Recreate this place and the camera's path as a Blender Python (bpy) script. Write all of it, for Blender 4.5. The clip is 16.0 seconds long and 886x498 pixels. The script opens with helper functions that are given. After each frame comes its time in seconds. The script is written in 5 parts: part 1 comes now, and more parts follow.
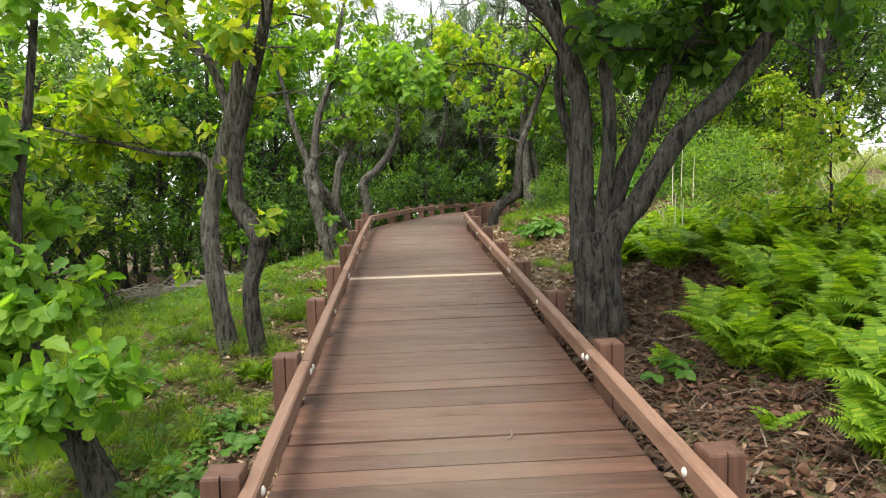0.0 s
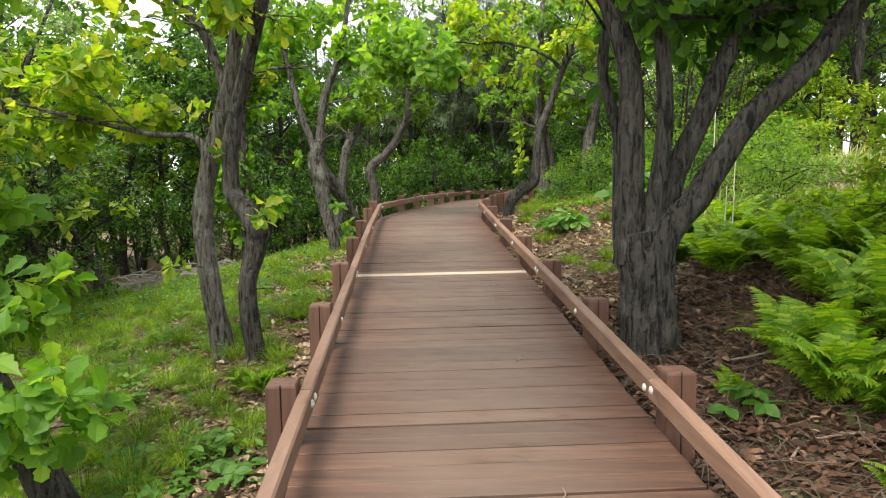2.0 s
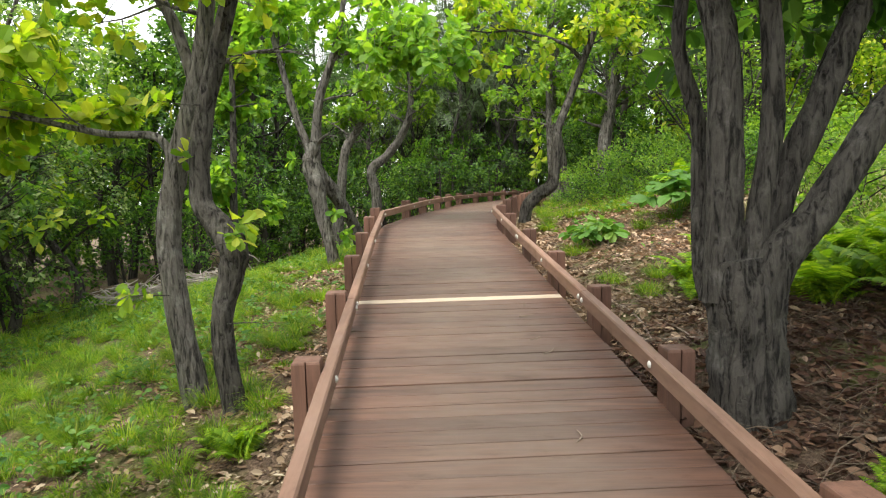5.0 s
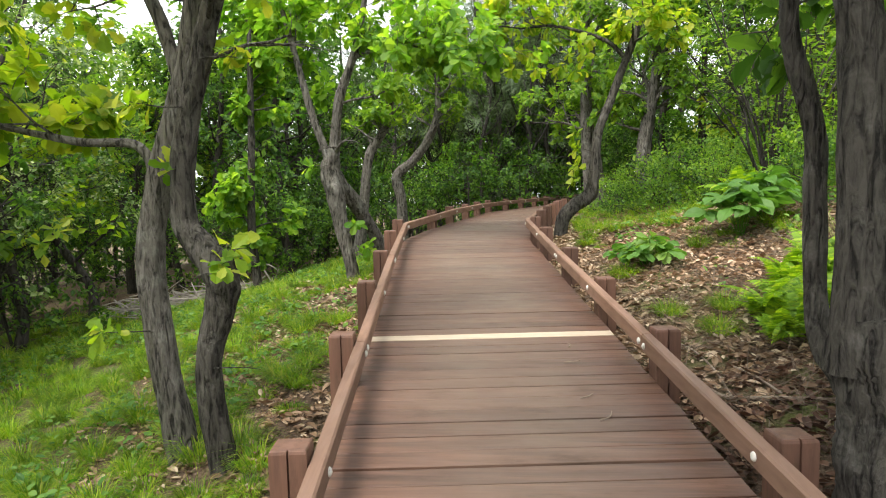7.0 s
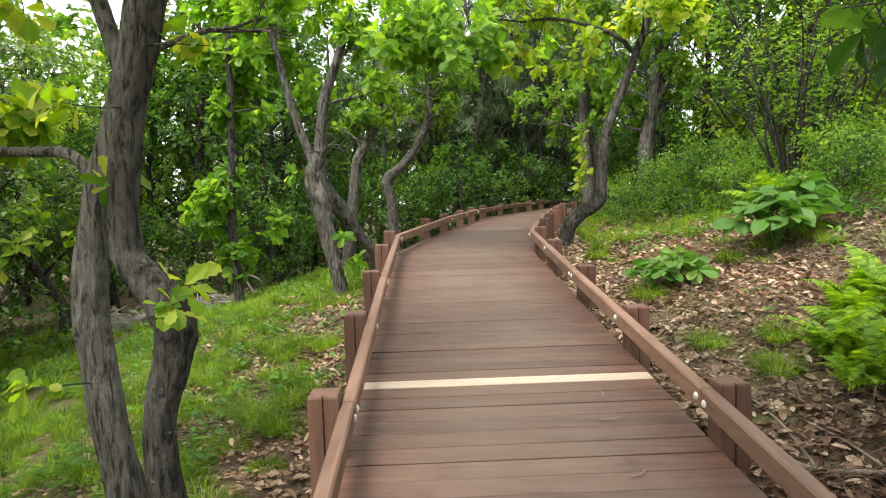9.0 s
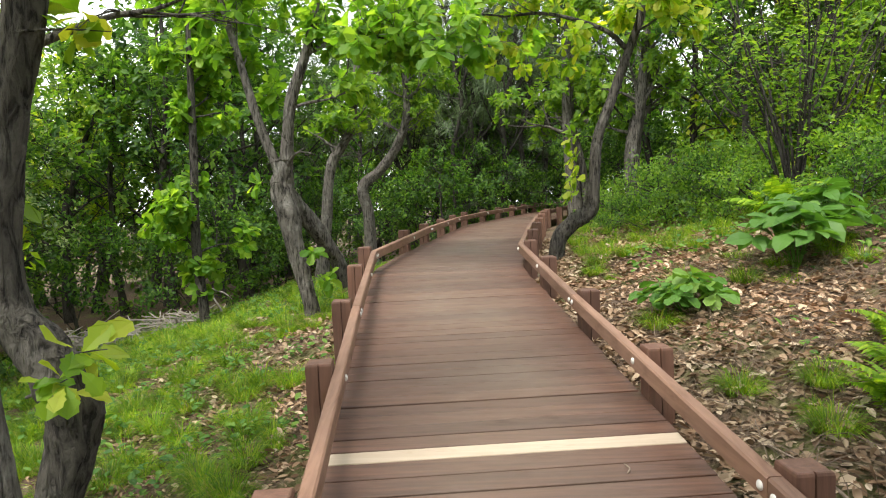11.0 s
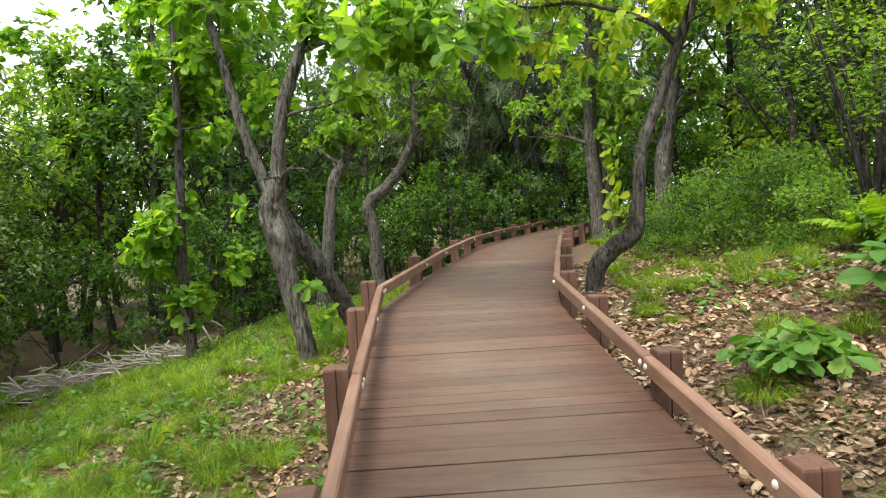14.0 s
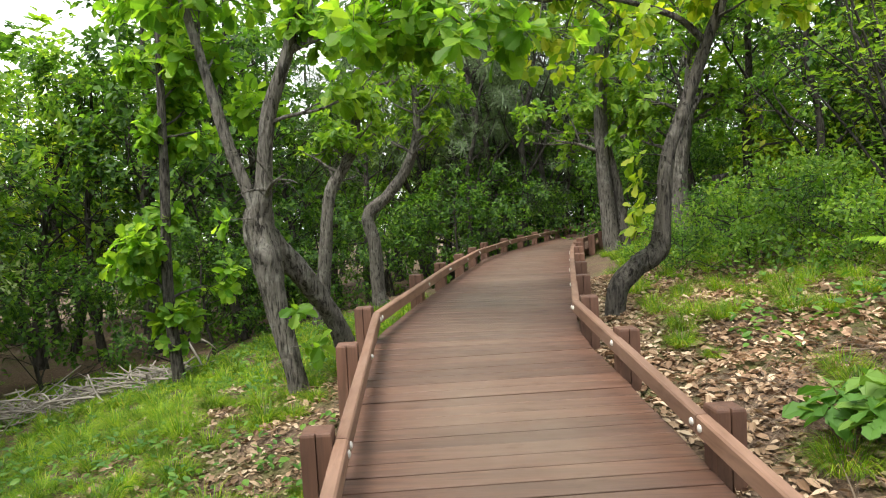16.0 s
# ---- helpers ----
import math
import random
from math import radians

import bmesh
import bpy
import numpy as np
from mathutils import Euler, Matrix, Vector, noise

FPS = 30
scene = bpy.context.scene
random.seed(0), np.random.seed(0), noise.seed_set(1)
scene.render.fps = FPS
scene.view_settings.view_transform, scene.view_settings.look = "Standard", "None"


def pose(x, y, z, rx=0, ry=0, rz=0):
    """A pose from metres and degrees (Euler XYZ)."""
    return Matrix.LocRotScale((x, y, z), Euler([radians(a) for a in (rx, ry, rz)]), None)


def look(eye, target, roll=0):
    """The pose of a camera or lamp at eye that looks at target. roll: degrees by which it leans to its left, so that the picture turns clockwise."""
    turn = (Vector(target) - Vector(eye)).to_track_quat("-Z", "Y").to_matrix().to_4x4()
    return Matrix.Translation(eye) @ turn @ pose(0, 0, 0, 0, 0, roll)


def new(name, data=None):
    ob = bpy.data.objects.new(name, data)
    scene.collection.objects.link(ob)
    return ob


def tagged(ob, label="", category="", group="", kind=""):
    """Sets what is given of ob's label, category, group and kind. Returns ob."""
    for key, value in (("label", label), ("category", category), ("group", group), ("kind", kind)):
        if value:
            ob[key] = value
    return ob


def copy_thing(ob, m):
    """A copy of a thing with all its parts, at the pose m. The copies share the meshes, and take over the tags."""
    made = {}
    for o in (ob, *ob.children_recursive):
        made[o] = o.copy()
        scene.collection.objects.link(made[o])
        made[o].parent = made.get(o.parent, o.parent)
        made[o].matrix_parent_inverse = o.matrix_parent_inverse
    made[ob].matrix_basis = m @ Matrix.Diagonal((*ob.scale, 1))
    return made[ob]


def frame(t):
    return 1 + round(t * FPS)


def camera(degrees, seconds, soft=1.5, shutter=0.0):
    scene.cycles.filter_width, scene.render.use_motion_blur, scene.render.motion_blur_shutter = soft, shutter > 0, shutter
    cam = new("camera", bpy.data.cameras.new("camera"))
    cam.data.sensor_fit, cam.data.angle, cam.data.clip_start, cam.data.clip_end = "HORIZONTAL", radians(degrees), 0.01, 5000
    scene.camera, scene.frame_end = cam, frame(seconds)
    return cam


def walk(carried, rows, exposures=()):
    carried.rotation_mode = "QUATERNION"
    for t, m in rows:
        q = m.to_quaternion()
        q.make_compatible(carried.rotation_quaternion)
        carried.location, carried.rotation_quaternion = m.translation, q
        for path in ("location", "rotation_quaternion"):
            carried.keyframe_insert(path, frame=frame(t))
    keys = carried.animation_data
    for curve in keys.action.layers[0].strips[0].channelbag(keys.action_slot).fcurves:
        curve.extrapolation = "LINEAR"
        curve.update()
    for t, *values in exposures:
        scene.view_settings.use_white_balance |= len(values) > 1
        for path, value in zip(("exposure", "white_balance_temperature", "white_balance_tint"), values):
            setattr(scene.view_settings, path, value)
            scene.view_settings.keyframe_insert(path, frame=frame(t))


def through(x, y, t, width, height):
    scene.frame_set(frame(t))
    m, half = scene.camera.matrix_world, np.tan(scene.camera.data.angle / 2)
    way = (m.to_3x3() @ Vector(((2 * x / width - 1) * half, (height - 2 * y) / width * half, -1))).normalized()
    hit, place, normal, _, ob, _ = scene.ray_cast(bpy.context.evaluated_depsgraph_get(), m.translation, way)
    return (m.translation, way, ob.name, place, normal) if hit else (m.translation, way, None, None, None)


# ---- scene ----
import itertools

# ================= camera =================
cam = camera(66.9, 16.0, soft=1.1)
PATH = [
    (0, (0.072, 0.08, 1.439), (0.048, 2.075, 1.301), -1.7),
    (0.5, (0.073, 0.209, 1.438), (0.038, 2.203, 1.289), -1.1),
    (1, (-0.004, 0.378, 1.45), (-0.038, 2.371, 1.287), -1.2),
    (1.5, (-0.025, 0.527, 1.461), (-0.057, 2.519, 1.287), -1.2),
    (2, (-0.049, 0.72, 1.48), (-0.089, 2.712, 1.299), -1.0),
    (2.5, (-0.111, 0.872, 1.498), (-0.146, 2.863, 1.316), -1.2),
    (3, (-0.096, 1.031, 1.521), (-0.128, 3.023, 1.344), -1.1),
    (5.5, (-0.197, 1.956, 1.553), (-0.252, 3.947, 1.371), -1.8),
    (6, (-0.177, 2.169, 1.599), (-0.276, 4.158, 1.416), -1.6),
    (6.5, (-0.161, 2.338, 1.613), (-0.286, 4.326, 1.437), -1.2),
    (7, (-0.208, 2.509, 1.623), (-0.334, 4.498, 1.454), -1.4),
    (7.5, (-0.254, 2.652, 1.632), (-0.371, 4.642, 1.462), -1.5),
    (8, (-0.256, 2.825, 1.669), (-0.369, 4.814, 1.495), -1.4),
    (8.5, (-0.282, 3.019, 1.684), (-0.394, 5.008, 1.512), -1.3),
    (9, (-0.323, 3.214, 1.702), (-0.418, 5.205, 1.536), -1.8),
    (9.5, (-0.296, 3.388, 1.742), (-0.37, 5.38, 1.573), -1.8),
    (10, (-0.313, 3.54, 1.758), (-0.366, 5.533, 1.592), -1.9),
    (12.5, (-0.402, 4.518, 1.839), (-0.424, 6.512, 1.687), -2.8),
    (13, (-0.364, 4.706, 1.821), (-0.406, 6.701, 1.686), -2.6),
    (13.5, (-0.431, 4.859, 1.87), (-0.478, 6.854, 1.735), -2.8),
    (14, (-0.477, 5.019, 1.882), (-0.53, 7.015, 1.759), -3.0),
    (14.5, (-0.492, 5.164, 1.929), (-0.544, 7.16, 1.818), -2.9),
    (15, (-0.492, 5.306, 1.95), (-0.561, 7.302, 1.843), -2.5),
    (15.5, (-0.508, 5.507, 1.949), (-0.58, 7.504, 1.85), -2.7),
    (16, (-0.5, 5.651, 1.954), (-0.56, 7.648, 1.851), -3.1),
]
walk(cam, [(t, look(eye, target, roll)) for t, eye, target, roll in PATH],
     exposures=[(0, 0.82), (2.5, 0.87), (5.5, 1.0), (8, 0.98), (12, 0.9), (16, 0.94)])

# ================= light =================
SUN_ELEV, SUN_AZ = 62.0, 215.0
world = bpy.data.worlds.new("sky")
scene.world = world
world.use_nodes = True
wn, wl = world.node_tree.nodes, world.node_tree.links
sky = wn.new("ShaderNodeTexSky")
sky.sky_type, sky.sun_disc = "NISHITA", False
sky.sun_elevation, sky.sun_rotation = radians(SUN_ELEV), radians(SUN_AZ)
sky.dust_density = 3.0
haze = wn.new("ShaderNodeMixRGB")
haze.inputs[0].default_value = 0.7
haze.inputs[2].default_value = (9.6, 9.6, 9.4, 1)
wl.new(sky.outputs[0], haze.inputs[1])
wl.new(haze.outputs[0], wn["Background"].inputs[0])
wn["Background"].inputs[1].default_value = 0.172
sun = new("sun", bpy.data.lights.new("sun", "SUN"))
sun.data.energy, sun.data.angle, sun.data.color = 3.1, radians(22), (1.0, 0.95, 0.86)
az, el = radians(SUN_AZ), radians(SUN_ELEV)
sun.matrix_world = look((0, 0, 0), (-math.sin(az) * math.cos(el), -math.cos(az) * math.cos(el), -math.sin(el)))
sun.location = (0, 0, 30)


# ================= materials =================
def mat(name):
    m = bpy.data.materials.new(name)
    m.use_nodes = True
    return m, m.node_tree.nodes, m.node_tree.links, m.node_tree.nodes["Principled BSDF"]


def ramp(n, stops):
    r = n.new("ShaderNodeValToRGB")
    while len(r.color_ramp.elements) < len(stops):
        r.color_ramp.elements.new(0.5)
    for e, (p, c) in zip(r.color_ramp.elements, stops):
        e.position, e.color = p, (*c, 1)
    return r


def noise_node(n, l, scale, detail=4, vec=None, rough=0.55):
    t = n.new("ShaderNodeTexNoise")
    t.inputs["Scale"].default_value, t.inputs["Detail"].default_value, t.inputs["Roughness"].default_value = scale, detail, rough
    if vec is not None:
        l.new(vec, t.inputs["Vector"])
    return t


def mixed(n, l, a, b, fac, mode="MIX"):
    m = n.new("ShaderNodeMixRGB")
    m.blend_type = mode
    for s, v in ((m.inputs[0], fac), (m.inputs[1], a), (m.inputs[2], b)):
        if isinstance(v, (int, float)):
            s.default_value = v
        elif isinstance(v, tuple):
            s.default_value = (*v, 1)
        else:
            l.new(v, s)
    return m.outputs[0]


def bumped(n, l, p, height, strength, dist=0.01):
    b = n.new("ShaderNodeBump")
    b.inputs["Strength"].default_value, b.inputs["Distance"].default_value = strength, dist
    l.new(height, b.inputs["Height"])
    l.new(b.outputs[0], p.inputs["Normal"])


def wood_material(name, dark, light, worn, stretch, rough=0.6, worn_amount=0.5, trodden=False):
    """Stained boards: grain along the axis where stretch is small, wear in broad patches."""
    m, n, l, p = mat(name)
    tc, info, mp, add = n.new("ShaderNodeTexCoord"), n.new("ShaderNodeObjectInfo"), n.new("ShaderNodeMapping"), n.new("ShaderNodeVectorMath")
    cmb = n.new("ShaderNodeCombineXYZ")
    mul = n.new("ShaderNodeMath")
    mul.operation, mul.inputs[1].default_value = "MULTIPLY", 37.0
    l.new(info.outputs["Random"], mul.inputs[0])
    for i in range(3):
        l.new(mul.outputs[0], cmb.inputs[i])
    l.new(tc.outputs["Object"], add.inputs[0])
    l.new(cmb.outputs[0], add.inputs[1])
    mp.inputs["Scale"].default_value = stretch
    l.new(add.outputs[0], mp.inputs["Vector"])
    mp2 = n.new("ShaderNodeMapping")
    mp2.inputs["Scale"].default_value = tuple(0.35 if q < 0.5 else 1.0 for q in stretch)
    l.new(add.outputs[0], mp2.inputs["Vector"])
    grain = noise_node(n, l, 26, 8, mp.outputs[0], 0.65)
    grain.inputs["Distortion"].default_value = 0.6
    broad = noise_node(n, l, 1.1, 5, tc.outputs["Object"], 0.6)
    blot = noise_node(n, l, 9.0, 6, mp2.outputs[0], 0.65)
    g = ramp(n, [(0.34, dark), (0.64, light)])
    l.new(grain.outputs[0], g.inputs[0])
    wr = ramp(n, [(0.36, (0, 0, 0)), (0.72, (worn_amount,) * 3)])
    l.new(broad.outputs[0], wr.inputs[0])
    wear = wr.outputs[0]
    if trodden:
        sep = n.new("ShaderNodeSeparateXYZ")
        l.new(tc.outputs["Generated"], sep.inputs[0])
        mid = ramp(n, [(0.08, (0.1, 0.1, 0.1)), (0.36, (1, 1, 1)), (0.66, (1, 1, 1)), (0.93, (0.1, 0.1, 0.1))])
        l.new(sep.outputs[0], mid.inputs[0])
        wear = mixed(n, l, mixed(n, l, wear, (0.65, 0.65, 0.65), 0.5), mid.outputs[0], 1.0, "MULTIPLY")
    c = mixed(n, l, g.outputs[0], worn, wear)
    tone = ramp(n, [(0, (0.8, 0.78, 0.78)), (1, (1.14, 1.1, 1.08))])
    l.new(info.outputs["Random"], tone.inputs[0])
    c = mixed(n, l, c, tone.outputs[0], 1.0, "MULTIPLY")
    spots = ramp(n, [(0.28, (0.6, 0.58, 0.56)), (0.42, (1, 1, 1))])
    l.new(blot.outputs[0], spots.inputs[0])
    c = mixed(n, l, c, spots.outputs[0], 0.8, "MULTIPLY")
    l.new(c, p.inputs["Base Color"])
    rr = ramp(n, [(0.3, (rough + 0.12,) * 3), (0.7, (rough - 0.1,) * 3)])
    l.new(blot.outputs[0], rr.inputs[0])
    l.new(rr.outputs[0], p.inputs["Roughness"])
    p.inputs["Specular IOR Level"].default_value = 0.35
    bumped(n, l, p, grain.outputs[0], 0.35, 0.004)
    return m


M_PLANK = wood_material("stained_deck_board", (0.046, 0.022, 0.0145), (0.115, 0.058, 0.038), (0.134, 0.102, 0.076), (0.06, 1.0, 1.0), 0.55, 0.85, True)
M_RAIL = wood_material("stained_rail", (0.115, 0.062, 0.039), (0.195, 0.112, 0.075), (0.25, 0.165, 0.122), (1.0, 0.06, 1.0), 0.6, 0.6)
M_POST = wood_material("stained_post", (0.065, 0.031, 0.02), (0.125, 0.062, 0.041), (0.17, 0.105, 0.075), (1.0, 1.0, 0.07), 0.62, 0.4)
M_STRIP = wood_material("fresh_pine_board", (0.33, 0.27, 0.2), (0.43, 0.36, 0.275), (0.4, 0.34, 0.26), (0.06, 1.0, 1.0), 0.6, 0.3)


def plain_material(name, colour, rough=0.5, vary=0.15, scale=20):
    m, n, l, p = mat(name)
    t = noise_node(n, l, scale)
    r = ramp(n, [(0.3, tuple(c * (1 - vary) for c in colour)), (0.7, tuple(c * (1 + vary) for c in colour))])
    l.new(t.outputs[0], r.inputs[0])
    l.new(r.outputs[0], p.inputs["Base Color"])
    p.inputs["Roughness"].default_value = rough
    return m


M_BOLT = plain_material("white_bolt_cap", (0.52, 0.5, 0.46), 0.45)
M_STICK = plain_material("dry_stick", (0.2, 0.155, 0.115), 0.85, 0.4, 30)
M_STEM = plain_material("dead_stem", (0.12, 0.088, 0.06), 0.9, 0.4, 30)
M_STALK = plain_material("dry_stalk", (0.55, 0.50, 0.36), 0.8)
M_BRUSH = plain_material("dead_brushwood", (0.27, 0.24, 0.21), 0.9, 0.35, 12)


def bark_material(name, dark, light, lichen, scale=1.0):
    """Furrowed bark: long broken ridges up the stem, fine grit, pale lichen in patches."""
    m, n, l, p = mat(name)
    tc, mp, mf = n.new("ShaderNodeTexCoord"), n.new("ShaderNodeMapping"), n.new("ShaderNodeMapping")
    mp.inputs["Scale"].default_value = (1, 1, 0.2)
    mf.inputs["Scale"].default_value = (1, 1, 0.5)
    l.new(tc.outputs["Object"], mp.inputs["Vector"])
    l.new(tc.outputs["Object"], mf.inputs["Vector"])
    furrow = noise_node(n, l, 34 * scale, 3, mp.outputs[0], 0.6)
    furrow.inputs["Distortion"].default_value = 0.9
    grit = noise_node(n, l, 70 * scale, 6, mf.outputs[0], 0.75)
    fr = ramp(n, [(0.36, (0.1, 0.1, 0.1)), (0.47, (0.62, 0.62, 0.62)), (0.62, (1, 1, 1))])
    l.new(furrow.outputs[0], fr.inputs[0])
    h = mixed(n, l, fr.outputs[0], grit.outputs[0], 0.4)
    rc = ramp(n, [(0.22, dark), (0.5, tuple(0.5 * (a + b) for a, b in zip(dark, light))), (0.8, light)])
    l.new(h, rc.inputs[0])
    pat = noise_node(n, l, 4.0, 6, tc.outputs["Object"], 0.7)
    pr = ramp(n, [(0.54, (0, 0, 0)), (0.7, (0.75, 0.75, 0.75))])
    l.new(pat.outputs[0], pr.inputs[0])
    c = mixed(n, l, rc.outputs[0], mixed(n, l, lichen, h, 0.8, "MULTIPLY"), pr.outputs[0])
    l.new(c, p.inputs["Base Color"])
    p.inputs["Roughness"].default_value = 0.9
    p.inputs["Specular IOR Level"].default_value = 0.2
    bumped(n, l, p, h, 1.0, 0.03)
    return m


M_BARK_DARK = bark_material("dark_oak_bark", (0.009, 0.008, 0.007), (0.082, 0.075, 0.064), (0.2, 0.192, 0.17))
M_BARK_GREY = bark_material("grey_oak_bark", (0.02, 0.018, 0.016), (0.15, 0.138, 0.12), (0.34, 0.33, 0.3))
M_BARK_FAR = bark_material("far_bark", (0.01, 0.009, 0.008), (0.06, 0.053, 0.046), (0.14, 0.135, 0.12), 0.6)


def leaf_material(name, stops, through, amount=0.38, rough=0.5, patch=0.9, depth=0.78):
    """Leaf blades: one tone a leaf, light coming through the blade."""
    m, n, l, p = mat(name)
    geo = n.new("ShaderNodeNewGeometry")
    r = ramp(n, stops)
    l.new(geo.outputs["Random Per Island"], r.inputs[0])
    tint = noise_node(n, l, patch, 3, n.new("ShaderNodeTexCoord").outputs["Object"])
    tr = ramp(n, [(0.35, (depth, min(1, depth * 1.1), depth * 1.03)), (0.65, (1.15, 1.1, 1.0))])
    l.new(tint.outputs[0], tr.inputs[0])
    c = mixed(n, l, r.outputs[0], tr.outputs[0], 1.0, "MULTIPLY")
    l.new(c, p.inputs["Base Color"])
    p.inputs["Roughness"].default_value = rough
    p.inputs["Specular IOR Level"].default_value = 0.3
    t = n.new("ShaderNodeBsdfTranslucent")
    l.new(mixed(n, l, c, through, 1.0, "MULTIPLY"), t.inputs[0])
    mx = n.new("ShaderNodeMixShader")
    mx.inputs[0].default_value = amount
    l.new(p.outputs[0], mx.inputs[1])
    l.new(t.outputs[0], mx.inputs[2])
    l.new(mx.outputs[0], n["Material Output"].inputs[0])
    return m


M_LEAF = leaf_material("oak_leaf", [(0, (0.07, 0.155, 0.022)), (0.5, (0.125, 0.24, 0.03)), (1, (0.215, 0.33, 0.045))], (1.55, 1.5, 0.65), 0.58)
M_LEAF_FRESH = leaf_material("fresh_oak_leaf", [(0, (0.085, 0.2, 0.025)), (0.5, (0.16, 0.31, 0.035)), (1, (0.27, 0.41, 0.055))], (1.55, 1.5, 0.6), 0.62)
M_LEAF_YELLOW = leaf_material("young_oak_leaf", [(0, (0.11, 0.22, 0.016)), (0.5, (0.22, 0.34, 0.025)), (1, (0.42, 0.44, 0.06))], (1.5, 1.5, 0.5), 0.6)
M_LEAF_DEEP = leaf_material("deep_green_leaf", [(0, (0.022, 0.062, 0.013)), (0.6, (0.06, 0.14, 0.022)), (1, (0.135, 0.25, 0.035))], (1.7, 1.65, 0.75), 0.55)
M_LEAF_GREY = leaf_material("grey_green_leaf", [(0, (0.08, 0.14, 0.05)), (0.6, (0.17, 0.24, 0.09)), (1, (0.36, 0.42, 0.2))], (1.3, 1.4, 0.8), 0.42)
M_NEEDLE = leaf_material("pine_needle", [(0, (0.05, 0.08, 0.035)), (0.6, (0.09, 0.14, 0.065)), (1, (0.16, 0.21, 0.11))], (1.2, 1.3, 0.8), 0.3)
M_FERN = leaf_material("fern_frond", [(0, (0.11, 0.22, 0.016)), (0.6, (0.22, 0.37, 0.025)), (1, (0.36, 0.47, 0.04))], (1.5, 1.45, 0.5), 0.5)
M_GRASS = leaf_material("sedge_blade", [(0, (0.07, 0.18, 0.012)), (0.5, (0.16, 0.31, 0.016)), (0.9, (0.3, 0.42, 0.03)), (1, (0.42, 0.4, 0.1))], (1.5, 1.4, 0.6), 0.5, 0.5, 3.6, 0.4)
M_PALEGRASS = leaf_material("pale_tall_grass", [(0, (0.2, 0.28, 0.06)), (0.5, (0.36, 0.42, 0.14)), (1, (0.55, 0.54, 0.3))], (1.2, 1.2, 0.8), 0.4)
M_WEED = leaf_material("low_herb_leaf", [(0, (0.045, 0.12, 0.022)), (0.6, (0.085, 0.19, 0.032)), (1, (0.16, 0.27, 0.05))], (1.5, 1.5, 0.7), 0.42)
M_LITTER = leaf_material("dead_leaf", [(0, (0.11, 0.065, 0.04)), (0.4, (0.22, 0.14, 0.09)), (0.75, (0.33, 0.235, 0.165)), (1, (0.5, 0.4, 0.31))], (1.2, 1.0, 0.8), 0.12, 0.75)

# older leaves, with the oak canopy's shade also put into the colour
M_LITTER_DARK = leaf_material("shaded_rotting_leaf", [(0, (0.035, 0.017, 0.011)), (0.5, (0.085, 0.043, 0.028)), (0.9, (0.16, 0.09, 0.06)), (1, (0.3, 0.21, 0.15))], (1.2, 1.0, 0.8), 0.1, 0.75)


def ground_material():
    m, n, l, p = mat("forest_floor")
    tc = n.new("ShaderNodeTexCoord")
    a = noise_node(n, l, 45, 8, tc.outputs["Object"], 0.7)
    b = noise_node(n, l, 1.3, 6, tc.outputs["Object"], 0.6)
    c = noise_node(n, l, 9, 6, tc.outputs["Object"], 0.65)
    soil = ramp(n, [(0.3, (0.03, 0.021, 0.015)), (0.5, (0.115, 0.08, 0.056)), (0.72, (0.26, 0.19, 0.135))])
    l.new(a.outputs[0], soil.inputs[0])
    moss = ramp(n, [(0.3, (0.05, 0.09, 0.012)), (0.7, (0.15, 0.23, 0.03))])
    l.new(c.outputs[0], moss.inputs[0])
    f = ramp(n, [(0.5, (0, 0, 0)), (0.68, (0.55, 0.55, 0.55))])
    l.new(b.outputs[0], f.inputs[0])
    l.new(mixed(n, l, soil.outputs[0], moss.outputs[0], f.outputs[0]), p.inputs["Base Color"])
    p.inputs["Roughness"].default_value = 0.95
    p.inputs["Specular IOR Level"].default_value = 0.1
    bumped(n, l, p, mixed(n, l, a.outputs[0], c.outputs[0], 0.4), 1.0, 0.05)
    return m


M_GROUND = ground_material()


# ================= geometry helpers =================
class Geo:
    """Collects vertices and faces from many pieces into one mesh."""

    def __init__(self):
        self.v, self.f, self.count = [], [], 0

    def add(self, verts, faces):
        verts, faces = np.asarray(verts, float).reshape(-1, 3), np.asarray(faces, int)
        self.v.append(verts)
        self.f.append(faces + self.count)
        self.count += len(verts)
        return self

    def mesh(self, name, material, smooth=False):
        me = bpy.data.meshes.new(name)
        v = np.concatenate(self.v)
        loops = np.concatenate([f.ravel() for f in self.f])
        totals = np.concatenate([np.full(len(f), f.shape[1]) for f in self.f])
        starts = np.concatenate([[0], np.cumsum(totals)[:-1]])
        me.vertices.add(len(v))
        me.vertices.foreach_set("co", v.ravel())
        me.loops.add(len(loops))
        me.loops.foreach_set("vertex_index", loops)
        me.polygons.add(len(totals))
        me.polygons.foreach_set("loop_start", starts)
        me.polygons.foreach_set("loop_total", totals)
        me.polygons.foreach_set("use_smooth", np.full(len(totals), bool(smooth)))
        me.update(calc_edges=True)
        me.materials.append(material)
        return me


def part(name, geo, material, parent, label="", smooth=False):
    me = geo if isinstance(geo, bpy.types.Mesh) else geo.mesh(name, material, smooth)
    ob = new(name, me)
    ob.parent = parent
    return tagged(ob, label) if label else ob


def thing(name, place, label, category, group="", kind=""):
    ob = new(name)
    ob.empty_display_size = 0.2
    ob.location = place
    return tagged(ob, label, category, group, kind)


